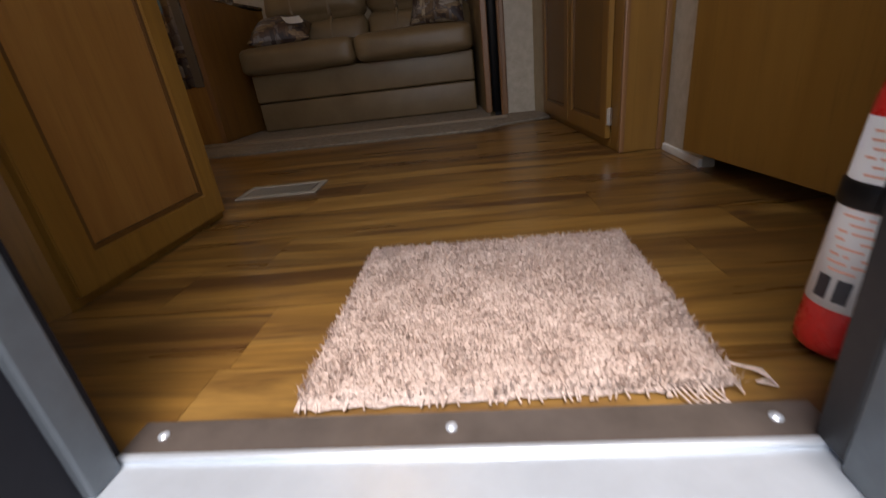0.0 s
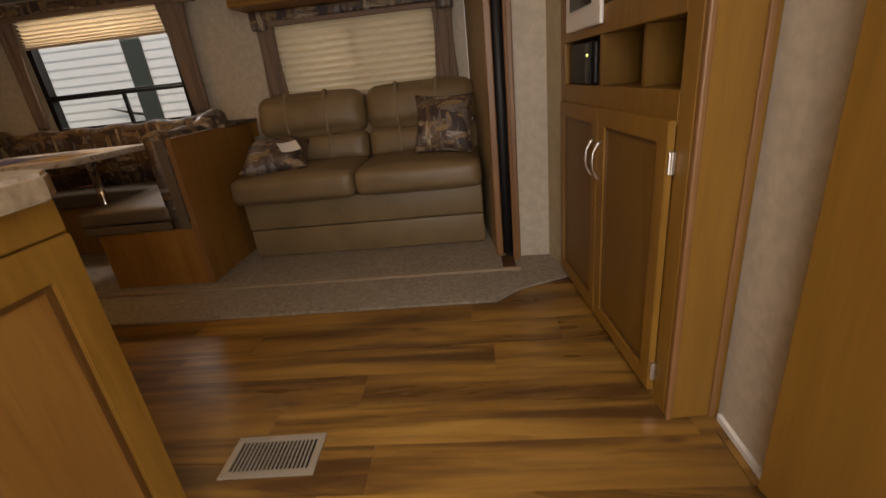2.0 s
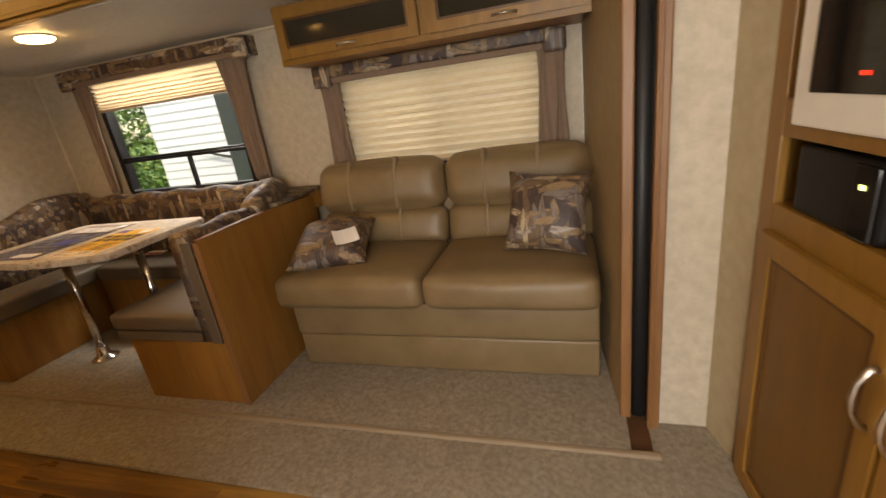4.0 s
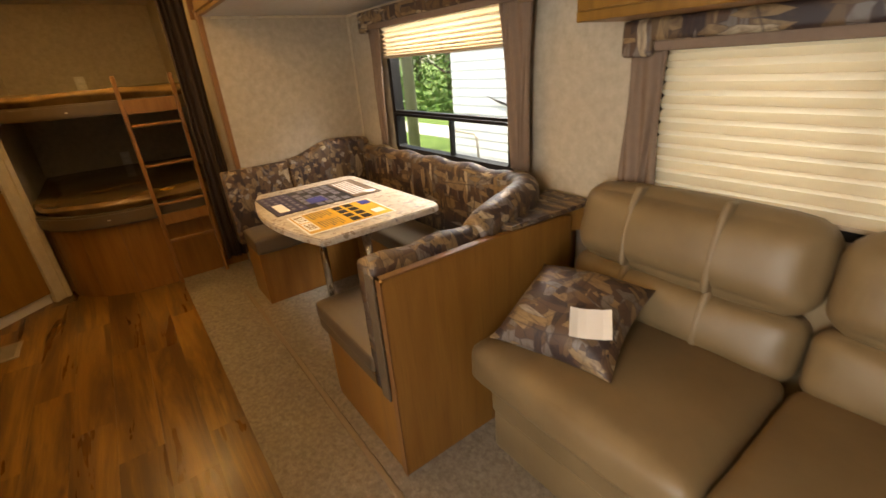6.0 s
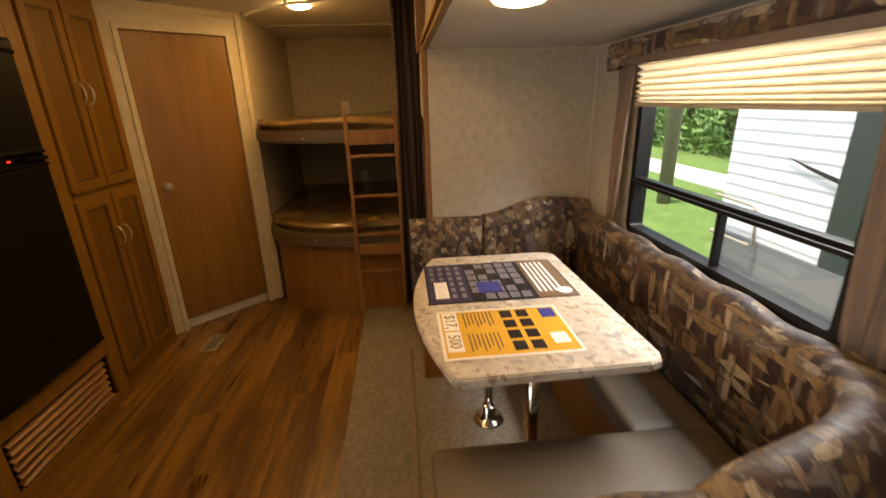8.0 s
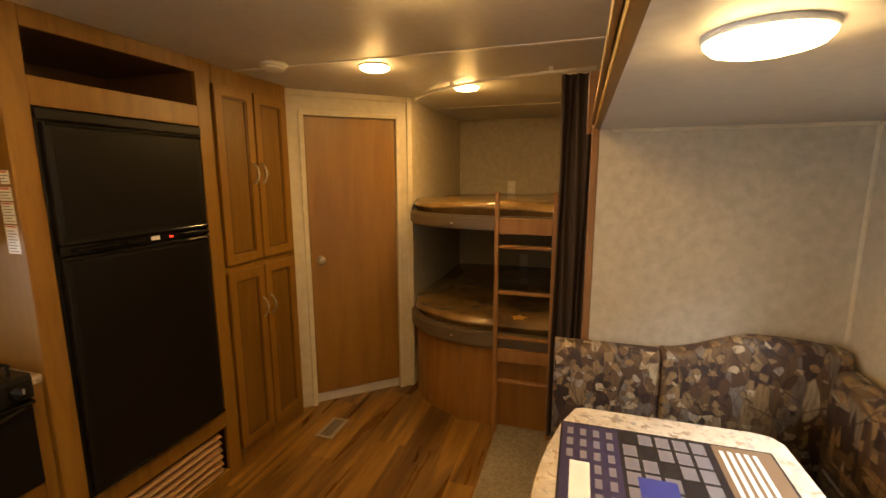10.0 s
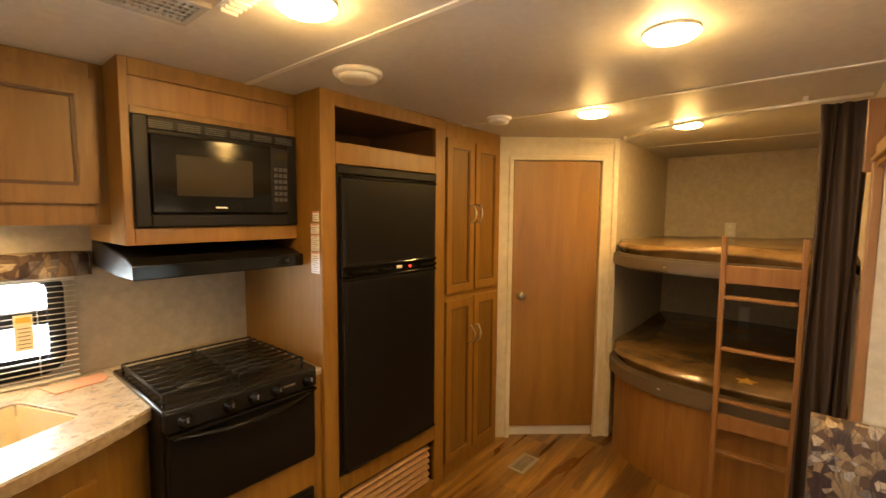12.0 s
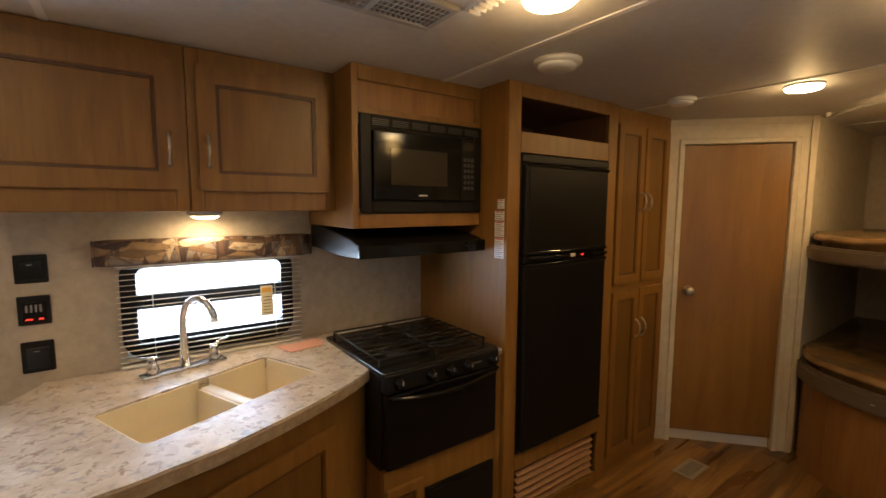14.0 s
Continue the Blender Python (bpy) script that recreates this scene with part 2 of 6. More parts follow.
VINYL = floor_vinyl()
CAMO = camo()
LEATHER = leather()
GRANITE = granite()
PLEAT = pleat("pleated_shade", 0.6)
PLEAT_DENSE = pleat("pleated_shade_stacked", 0.2)
GLASS = glass()
WALLPAPER = mottled("wallboard", (0.40, 0.345, 0.265), (0.51, 0.45, 0.355), 26, 0.62, 0.15, 0.001)
WALL_LIGHT = mottled("bath_wallboard", (0.52, 0.45, 0.33), (0.61, 0.54, 0.41), 20, 0.6)
CEIL = mottled("ceiling_board", (0.50, 0.48, 0.45), (0.57, 0.55, 0.52), 30, 0.5)
CARPET = mottled("carpet_pile", (0.235, 0.190, 0.138), (0.44, 0.37, 0.285), 55, 0.95, 0.9, 0.006, fine=420)
RUG = mottled("rug_pile", (0.55, 0.405, 0.325), (0.73, 0.58, 0.49), 30, 0.95, 0.8, 0.006, fine=240)
MATTRESS = mottled("mattress_vinyl", (0.085, 0.050, 0.020), (0.34, 0.210, 0.085), 4.0, 0.20, 0.6, 0.014)
BAND = plain("bunk_band_vinyl", (0.115, 0.083, 0.052), 0.5)
CURTAIN = plain("taupe_curtain", (0.21, 0.145, 0.105), 0.85, 0, 0.2, 40)
CURTAIN_DARK = plain("dark_curtain", (0.040, 0.024, 0.018), 0.8, 0, 0.2, 40)
WHITE = plain("white_plastic", (0.72, 0.70, 0.66), 0.4)
CREAM = plain("cream_sink", (0.80, 0.70, 0.50), 0.3, 0, 0.05)
BLACK = plain("black_plastic", (0.008, 0.007, 0.007), 0.42, 0, 0.3, 14, 0.22)
BLACK_GLOSS = plain("black_gloss", (0.006, 0.006, 0.006), 0.10, 0, 0.2, 5, 0.35)
BLACK_PANEL = plain("fridge_panel", (0.006, 0.005, 0.005), 0.38, 0, 0.2, 5, 0.2)
DARK_GLASS = plain("oven_window", (0.034, 0.028, 0.019), 0.08, 0, 0.1, 5)
ENAMEL = plain("black_enamel", (0.010, 0.009, 0.009), 0.2, 0, 0.2, 20)
IRON = plain("cast_iron", (0.016, 0.015, 0.014), 0.38, 0.3, 0.3, 60)
CHROME = plain("chrome", (0.72, 0.70, 0.67), 0.14, 1.0, 0.1, 20)
NICKEL = plain("brushed_nickel", (0.62, 0.58, 0.52), 0.3, 1.0, 0.15, 30)
EDGE_BAND = mottled("laminate_edge", (0.25, 0.18, 0.11), (0.42, 0.33, 0.22), 40, 0.35)
BEAD = plain("grey_bead", (0.11, 0.125, 0.135), 0.5, 0.3, 0.3, 30)
ALU = plain("sill_aluminium", (0.70, 0.75, 0.79), 0.36, 0.6, 0.2, 14)
VENTGREY = plain("vent_plastic", (0.36, 0.35, 0.34), 0.5)
GREYVENT = plain("grey_metal", (0.33, 0.29, 0.23), 0.5, 0.3)
RUBBER = plain("rubber_seal", (0.010, 0.010, 0.011), 0.55, 0, 0.3, 15)
DARKJAMB = plain("dark_door_frame", (0.014, 0.014, 0.017), 0.7, 0.0, 0.2, 9, 0.15)
RED = plain("red_enamel", (0.58, 0.022, 0.016), 0.28)
PAPER = plain("paper", (0.80, 0.78, 0.75), 0.7, 0, 0.06)
PINK = plain("pink_paper", (0.80, 0.43, 0.31), 0.7, 0, 0.1)
YELLOW = plain("yellow_print", (0.72, 0.40, 0.045), 0.35, 0, 0.05)
NAVY = plain("navy_print", (0.045, 0.036, 0.095), 0.35, 0, 0.1)
PRINT_DARK = plain("dark_print", (0.022, 0.018, 0.022), 0.35)
KEYGREY = plain("key_grey", (0.05, 0.05, 0.052), 0.4)
PRINT_GREY = plain("grey_print", (0.20, 0.19, 0.22), 0.35)
PRINT_BROWN = plain("brown_print", (0.20, 0.13, 0.08), 0.35)
PRINT_BLUE = plain("blue_print", (0.05, 0.06, 0.30), 0.35)
LED = emit("red_led", (1.0, 0.04, 0.02), 0.5)
LED.node_tree.nodes["Principled BSDF"].inputs["Base Color"].default_value = (0.30, 0.02, 0.01, 1)
LAMP = emit("lamp_diffuser", (1.0, 0.70, 0.32), 12.0)
STITCH = plain("pale_stitch_band", (0.225, 0.163, 0.095), 0.5)
BAR = plain("carpet_bar", (0.25, 0.185, 0.12), 0.6)
SIDING = plain("white_siding", (0.78, 0.80, 0.81), 0.4, 0, 0.04)
GREY_SKIRT = plain("grey_skirt", (0.16, 0.17, 0.18), 0.6)
POLE = wood("pole_wood", (0.16, 0.13, 0.10), (0.27, 0.22, 0.18))
BARK = plain("bark", (0.075, 0.055, 0.04), 0.9)
PAVEMENT = mottled("concrete", (0.38, 0.37, 0.34), (0.50, 0.48, 0.45), 9, 0.9)


def ground_mat():
    n = Nodes("grass_ground", 0.95)
    a = n.noise(n.coord, 3.5, 5, 0.7)
    b = n.noise(n.coord, 40, 4, 0.7)
    c = n.ramp(a.outputs[0], [(0.3, (0.055, 0.115, 0.018)), (0.7, (0.12, 0.21, 0.035))])
    c = n.mix(n.ramp(b.outputs[0], [(0.4, (0, 0, 0)), (0.75, (0.6, 0.6, 0.6))]), c, (0.19, 0.26, 0.06))
    n.color(c).bump(b.outputs[0], 0.8, 0.05)
    return n.m


def leaf_mat():
    n = Nodes("foliage", 0.6)
    c = n.ramp(n.island(), [(0.0, (0.04, 0.10, 0.012)), (0.5, (0.075, 0.17, 0.022)), (1.0, (0.13, 0.24, 0.035))])
    n.color(c)
    return n.m


GRASS = ground_mat()
LEAF = leaf_mat()


# ---- shape helpers ----
def mesh_of(name, bm, mat):
    me = bpy.data.meshes.new(name)
    bm.normal_update()
    bm.to_mesh(me)
    bm.free()
    for m in mat if isinstance(mat, (list, tuple)) else (mat,):
        me.materials.append(m)
    return me


def thing(name, base, label, category, group="", kind=""):
    """An empty at the base of a thing that has parts."""
    ob = new(name)
    ob.empty_display_size = 0.05
    ob.location = base
    return tagged(ob, label, category, group, kind)


def part(name, bm, mat, parent=None, label="", smooth=False):
    """One mesh object, modelled in world places, under its parent."""
    me = mesh_of(name, bm, mat)
    if smooth:
        for p in me.polygons:
            p.use_smooth = True
    ob = new(name, me)
    if parent is not None:
        ob.parent = parent
        base = Vector(parent.location)
        up = parent.parent
        while up is not None:
            base = base + Vector(up.location) if parent.type == "EMPTY" else base
            up = up.parent
        ob.matrix_parent_inverse = Matrix.Translation(-base)
    if label:
        tagged(ob, label)
    return ob


def single(name, bm, mat, label, category, group="", kind="", smooth=False):
    return tagged(part(name, bm, mat, None, "", smooth), label, category, group, kind)


def struct(name, bm, mat, label="", category="", smooth=False):
    return tagged(part(name, bm, mat, None, "", smooth), label or name.replace("_", " "), category or name.split("_")[0], "", "structure")


def join(*bms):
    out = bmesh.new()
    for b in bms:
        me = bpy.data.meshes.new("tmp")
        b.to_mesh(me)
        b.free()
        out.from_mesh(me)
        bpy.data.meshes.remove(me)
    return out


def bx(x0, x1, y0, y1, z0, z1, bev=0.0, seg=2, m=None):
    bm = bmesh.new()
    bmesh.ops.create_cube(bm, size=1)
    for v in bm.verts:
        v.co = ((x0 + x1) / 2 + v.co.x * (x1 - x0), (y0 + y1) / 2 + v.co.y * (y1 - y0), (z0 + z1) / 2 + v.co.z * (z1 - z0))
    if bev:
        bmesh.ops.bevel(bm, geom=bm.edges[:], offset=min(bev, 0.45 * min(abs(x1 - x0), abs(y1 - y0), abs(z1 - z0))), segments=seg, affect="EDGES", profile=0.5)
    if m is not None:
        bm.transform(m)
    return bm


def prism(pts, z0, z1, bev=0.0, m=None):
    """A flat polygon (x, y) carried from z0 to z1."""
    bm = bmesh.new()
    f = bm.faces.new([bm.verts.new((x, y, z0)) for x, y in pts])
    r = bmesh.ops.extrude_face_region(bm, geom=[f])
    for v in r["geom"]:
        if isinstance(v, bmesh.types.BMVert):
            v.co.z = z1
    bmesh.ops.recalc_face_normals(bm, faces=bm.faces[:])
    if bev:
        flat = [e for e in bm.edges if abs(e.verts[0].co.z - e.verts[1].co.z) < 1e-6]
        bmesh.ops.bevel(bm, geom=flat, offset=bev, segments=2, affect="EDGES")
    if m is not None:
        bm.transform(m)
    return bm


def cyl(p, q, r, r2=None, n=20, cap=True):
    p, q = Vector(p), Vector(q)
    d = q - p
    bm = bmesh.new()
    bmesh.ops.create_cone(bm, cap_ends=cap, segments=n, radius1=r, radius2=r if r2 is None else r2, depth=d.length)
    bm.transform(Matrix.Translation((p + q) / 2) @ d.to_track_quat("Z", "Y").to_matrix().to_4x4())
    return bm


def lathe(profile, at, n=28):
    """Profile of (radius, height) turned about z."""
    bm = bmesh.new()
    rings = []
    for r, z in profile:
        rings.append([bm.verts.new((at[0] + r * math.cos(2 * math.pi * k / n), at[1] + r * math.sin(2 * math.pi * k / n), at[2] + z)) for k in range(n)])
    for a, b in zip(rings, rings[1:]):
        for k in range(n):
            bm.faces.new((a[k], a[(k + 1) % n], b[(k + 1) % n], b[k]))
    bm.faces.new(rings[0])
    bm.faces.new(rings[-1])
    bmesh.ops.recalc_face_normals(bm, faces=bm.faces[:])
    return bm


def tube(pts, r, n=10, closed=False):
    """A round tube along points."""
    pts = [Vector(p) for p in pts]
    bm = bmesh.new()
    rings = []
    for i, p in enumerate(pts):
        d = (pts[min(i + 1, len(pts) - 1)] - pts[max(i - 1, 0)]).normalized()
        a = d.orthogonal().normalized() if not rings else (last - d * last.dot(d)).normalized()
        last = a
        b = d.cross(a)
        rr = r[i] if isinstance(r, (list, tuple)) else r
        rings.append([bm.verts.new(p + rr * (a * math.cos(2 * math.pi * k / n) + b * math.sin(2 * math.pi * k / n))) for k in range(n)])
    for a, b in zip(rings, rings[1:]):
        for k in range(n):
            bm.faces.new((a[k], a[(k + 1) % n], b[(k + 1) % n], b[k]))
    bm.faces.new(rings[0])
    bm.faces.new(rings[-1])
    bmesh.ops.recalc_face_normals(bm, faces=bm.faces[:])
    return bm


def cushion(x0, x1, y0, y1, z0, z1, r=0.03, puff=(0, 0, 0), cuts=9, wrinkle=0.0, m=None):
    """A padded block with rounded edges; puff is the bulge of the faces across x, y, z."""
    bm = bmesh.new()
    bmesh.ops.create_cube(bm, size=2)
    bmesh.ops.subdivide_edges(bm, edges=bm.edges[:], cuts=cuts, use_grid_fill=True)
    h = Vector(((x1 - x0) / 2, (y1 - y0) / 2, (z1 - z0) / 2))
    c = Vector(((x1 + x0) / 2, (y1 + y0) / 2, (z1 + z0) / 2))
    r = min(r, 0.95 * min(h))
    for v in bm.verts:
        u = Vector((math.sin(v.co[k] * math.pi / 2) * 0.6 + v.co[k] * 0.4 for k in range(3)))
        p = Vector([u[k] * h[k] for k in range(3)])
        inner = Vector([max(-(h[k] - r), min(h[k] - r, p[k])) for k in range(3)])
        d = p - inner
        if d.length > 1e-9:
            p = inner + d.normalized() * r
        for k in range(3):
            i, j = (k + 1) % 3, (k + 2) % 3
            p[k] += puff[k] * u[k] * max(0, 1 - u[i] ** 2) * max(0, 1 - u[j] ** 2)
        if wrinkle:
            p += wrinkle * noise.noise_vector((p + c) * 9)
        v.co = c + p
    if m is not None:
        bm.transform(m)
    return bm


def round_rect(x0, x1, z0, z1, r, n=6):
    pts = []
    for cx, cz, a0 in ((x1 - r, z1 - r, 0), (x0 + r, z1 - r, 90), (x0 + r, z0 + r, 180), (x1 - r, z0 + r, 270)):
        for k in range(n + 1):
            a = radians(a0 + 90 * k / n)
            pts.append((cx + r * math.cos(a), cz + r * math.sin(a)))
    return pts


def ring_frame(x0, x1, z0, z1, w, y0, y1, r, n=6):
    """A window frame with rounded corners, as thick as y0..y1."""
    outer, inner = round_rect(x0, x1, z0, z1, r, n), round_rect(x0 + w, x1 - w, z0 + w, z1 - w, max(r - w, 0.003), n)
    bm = bmesh.new()
    o0, i0 = [bm.verts.new((x, y0, z)) for x, z in outer], [bm.verts.new((x, y0, z)) for x, z in inner]
    o1, i1 = [bm.verts.new((x, y1, z)) for x, z in outer], [bm.verts.new((x, y1, z)) for x, z in inner]
    m = len(outer)
    for k in range(m):
        j = (k + 1) % m
        for a, b in ((o0, i0), (i0, i1), (i1, o1), (o1, o0)):
            bm.faces.new((a[k], a[j], b[j], b[k]))
    bmesh.ops.recalc_face_normals(bm, faces=bm.faces[:])
    return bm


def frame_rect(x0, x1, z0, z1, w, y0, y1, bev=0.004):
    """A rectangular frame in the xz plane."""
    return join(bx(x0, x0 + w, y0, y1, z0, z1, bev), bx(x1 - w, x1, y0, y1, z0, z1, bev), bx(x0 + w, x1 - w, y0, y1, z1 - w, z1, bev), bx(x0 + w, x1 - w, y0, y1, z0, z0 + w, bev))


def wall_y(name, x0, x1, y0, y1, z0, z1, holes, mat, label, cat="wall"):
    """A wall along x with rectangular holes (xa, xb, za, zb), none overlapping in x."""
    bms, x = [], x0
    for xa, xb, za, zb in sorted(holes):
        if xa > x:
            bms.append(bx(x, xa, y0, y1, z0, z1))
        if za > z0:
            bms.append(bx(xa, xb, y0, y1, z0, za))
        if zb < z1:
            bms.append(bx(xa, xb, y0, y1, zb, z1))
        x = xb
    if x < x1:
        bms.append(bx(x, x1, y0, y1, z0, z1))
    return struct(name, join(*bms), mat, label, cat)


def place(x, y, yaw=0, z=0):
    return pose(x, y, z, 0, 0, yaw)


# panel doors are built flat: x across, z up, front towards -y, hung by a pose
def bow_handle(parent, m, length=0.10, mat=None):
    pts = [(0, 0.0, -length / 2), (0, -0.012, -length / 2 + 0.004), (0, -0.026, -length / 4), (0, -0.030, 0), (0, -0.026, length / 4), (0, -0.012, length / 2 - 0.004), (0, 0.0, length / 2)]
    bm = tube(pts, [0.007, 0.0055, 0.004, 0.006, 0.004, 0.0055, 0.007], 8)
    bm.transform(m)
    return part("handle", bm, mat or NICKEL, parent, "bowed brushed nickel handle", True)


def panel_door(parent, w, h, m, handle=None, rail=0.055, mat=None, inset=None, hlen=0.10, glass=False):
    """A framed door leaf with a recessed panel, 18 mm thick, hung at m by its lower left corner."""
    t = 0.018
    ob = ring_frame(0, w, 0, h, rail, -t, 0, 0.004, 1)
    bmesh.ops.bevel(ob, geom=[e for e in ob.edges if e.calc_face_angle(0) > 0.9], offset=0.0025, segments=2, affect="EDGES")
    ob.transform(m)
    d = part("door", ob, mat or WOOD, parent)
    lip = ring_frame(rail - 0.004, w - rail + 0.004, rail - 0.004, h - rail + 0.004, 0.014, -t + 0.005, -0.002, 0.003, 1)
    lip.transform(m)
    part("moulding", lip, WOOD_GLAZE, d)
    pn = bx(rail + 0.010, w - rail - 0.010, -0.009, -0.001, rail + 0.010, h - rail - 0.010, 0.002)
    pn.transform(m)
    part("pane" if glass else "panel", pn, DARK_GLASS if glass else (inset or WOOD_PANEL), d)
    if handle:
        hm = m @ Matrix.Translation((handle[0], -t, handle[1]))
        if len(handle) > 2:
            hm = hm @ pose(0, 0, 0, 0, 90, 0)
        bow_handle(d, hm, hlen)
    return d


# ---- the shell ----
WY, SY, BY = 0.48, 2.82, 3.69      # kerb-side wall, slide-out wall, back of the slide-out
CEILZ = 2.0
SLX0, SLX1, SLZ = -2.97, 0.475, 1.67  # the slide-out's inside
RX = -5.17                          # rear wall
FX = 1.045                          # front partition

struct("floor", bx(RX, 1.6, WY - 0.06, SY + 0.06, -0.05, -0.004), WOOD_INSIDE, "printed brown vinyl plank floor over plywood", "floor")
struct("ceiling", bx(RX - 0.05, 1.65, WY - 0.06, SY + 0.06, CEILZ, CEILZ + 0.06), CEIL, "pale grey flat ceiling board", "ceiling")
for i, x in enumerate((-1.80, -2.95, -4.40, -0.55)):
    struct("trim_ceiling_seam_%d" % (i + 1), bx(x - 0.011, x + 0.011, WY, SY, CEILZ - 0.005, CEILZ, 0.002), WHITE, "white ceiling seam batten", "trim")
KW = (-1.288, -0.682, 0.912, 1.285)  # kitchen window
wall_y("wall_kerb_side", RX, 1.6, WY - 0.06, WY, -0.05, CEILZ, [KW, (0.075, 0.755, -0.05, 1.86)], WALLPAPER, "beige wallboard side wall with entry door opening")
struct("wall_rear", bx(RX - 0.06, RX, WY - 0.06, SY + 0.06, -0.05, CEILZ), WALLPAPER, "plain beige rear wall behind the bunks", "wall")
wall_y("wall_slide_side", RX, 1.6, SY, SY + 0.06, -0.05, CEILZ, [(-2.99, 0.61, -0.05, 1.70)], WALLPAPER, "beige side wall around the slide-out opening")
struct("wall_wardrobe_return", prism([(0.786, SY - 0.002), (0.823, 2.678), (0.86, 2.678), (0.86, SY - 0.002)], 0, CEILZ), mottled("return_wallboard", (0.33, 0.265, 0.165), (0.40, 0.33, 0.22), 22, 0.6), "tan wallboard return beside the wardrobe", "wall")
struct("wall_front", bx(1.6, 1.66, WY - 0.06, SY + 0.06, -0.05, CEILZ), WALLPAPER, "beige wallboard front wall", "wall")
struct("wall_partition", bx(FX, FX + 0.03, 1.37, 1.63, 0, CEILZ), WALLPAPER, "pale wallboard partition beside the wardrobe", "wall")
struct("wall_bedroom_side", bx(1.24, 1.27, WY, 1.66, 0, CEILZ), WALLPAPER, "pale wallboard wall behind the open door", "wall")
struct("baseboard", bx(FX - 0.012, FX, 1.37, 1.615, 0, 0.022, 0.003), WHITE, "thin white floor trim", "baseboard")

# slide-out box
struct("floor_slide", bx(SLX0, 0.53, 2.668, BY, -0.028, 0.026), CARPET, "speckled beige carpet in the slide-out", "floor")
ramp = prism([(-3.60, 2.34), (0.48, 2.345), (0.585, 2.44), (0.86, 2.56), (0.86, SY), (0.60, SY), (0.60, 2.655), (-2.97, 2.655), (-2.97, SY), (-3.60, SY)], 0.0, 0.012, 0.004)
struct("floor_carpet_strip", ramp, CARPET, "speckled beige carpet strip beside the vinyl", "floor")
struct("trim_carpet_bar", bx(-2.97, 0.62, 2.642, 2.667, 0.008, 0.026, 0.006), BAR, "tan carpet edge bar", "trim")
W1 = (-2.49, -1.47, 0.85, 1.62)
W2 = (-0.80, 0.26, 0.86, 1.40)
wall_y("wall_slide_back", SLX0, 0.43, BY, BY + 0.05, -0.03, SLZ, [W1, W2], WALLPAPER, "beige wallboard back wall of the slide-out")
struct("wall_slide_rear", bx(SLX0 - 0.05, SLX0, 2.80, BY + 0.05, -0.03, SLZ), WALLPAPER, "beige end wall of the slide-out by the dinette", "wall")
# darker tan than the other wallboard: this wall's shade is in the colour
struct("wall_slide_front", prism([(0.512, 2.862), (0.432, BY), (0.432, BY + 0.05), (0.525, BY + 0.05), (0.562, 2.890), (0.535, 2.862)], -0.03, SLZ), mottled("shaded_wallboard", (0.26, 0.185, 0.095), (0.33, 0.24, 0.13), 20, 0.6), "end wall of the slide-out by the sofa, its shade put into a darker tan", "wall")
struct("ceiling_slide", bx(SLX0 - 0.05, SLX1 + 0.05, 2.82, BY + 0.05, SLZ, SLZ + 0.05), CEIL, "pale slide-out ceiling", "ceiling")
struct("trim_slide_corner", join(bx(SLX0, SLX0 + 0.012, BY - 0.012, BY, 0.03, SLZ, 0.003), bx(SLX0, SLX1, BY - 0.012, BY, SLZ - 0.014, SLZ, 0.003), bx(SLX0, SLX0 + 0.012, 2.86, BY, SLZ - 0.014, SLZ, 0.003)), WALL_LIGHT, "beige corner bead", "trim")
# wooden trim round the opening
struct("trim_slide_header", join(bx(-3.04, 0.68, SY - 0.022, SY, 1.69, 1.75, 0.004), bx(-3.04, 0.66, SY - 0.034, SY - 0.022, 1.69, 1.705, 0.003), bx(-3.0, 0.62, SY - 0.022, SY + 0.02, 1.672, 1.69, 0.004)), WOOD, "wooden trim along the slide-out header", "trim")
struct("trim_slide_rear_post", join(bx(-3.02, -2.965, SY - 0.03, SY - 0.002, 0.02, 1.70, 0.004), bx(-3.05, -3.02, SY - 0.05, SY - 0.002, 1.66, 1.90, 0.004)), WOOD_TRIM, "narrow wooden trim at the slide-out corner", "trim")
struct("trim_slide_front_post", join(bx(0.510, 0.546, 2.815, 2.861, 0.026, 1.69, 0.006), bx(0.596, 0.634, 2.79, 2.82, 0.0, 1.69, 0.006), bx(0.604, 0.612, 2.783, 2.791, 0.0, 1.69, 0.003)), WOOD_TRIM, "wooden slide-out corner trim", "trim")
struct("trim_slide_seal", tube([(0.571, 2.848, 0.028), (0.571, 2.848, 0.8), (0.571, 2.848, 1.69)], 0.0245, 14), RUBBER, "black rubber slide-out seal", "trim", True)
struct("trim_slide_backing", bx(0.548, 0.640, 2.892, 2.905, -0.03, 1.72), RUBBER, "black rubber wiper behind the seal", "trim")
# hull below and outside, which closes the place
struct("wall_hull", join(bx(RX - 0.1, 1.7, WY - 0.062, SY + 0.05, -0.25, -0.052)), SIDING, "white outer floor pan", "wall")

# angled bathroom wall with its door
A0, A1 = Vector((-3.345, 1.055)), Vector((-3.90, 1.665))
AD = (A1 - A0).normalized()
AW = (A1 - A0).length
AM = Matrix.Translation((A0.x, A0.y, 0)) @ Matrix.Rotation(math.atan2(AD.y, AD.x), 4, "Z")
# local x runs from A0 to A1, local -y... the room lies on the +normal side
ROOM = 1.0 if (Vector((-2, 2.2)) - A0).dot(Vector((-AD.y, AD.x))) > 0 else -1.0


def angled(x0, x1, d0, d1, z0, z1, bev=0.0):
    """A block on the angled wall; d is the depth out into the room."""
    a, b = sorted((ROOM * d0, ROOM * d1))
    return bx(x0, x1, a, b, z0, z1, bev, 2, AM)


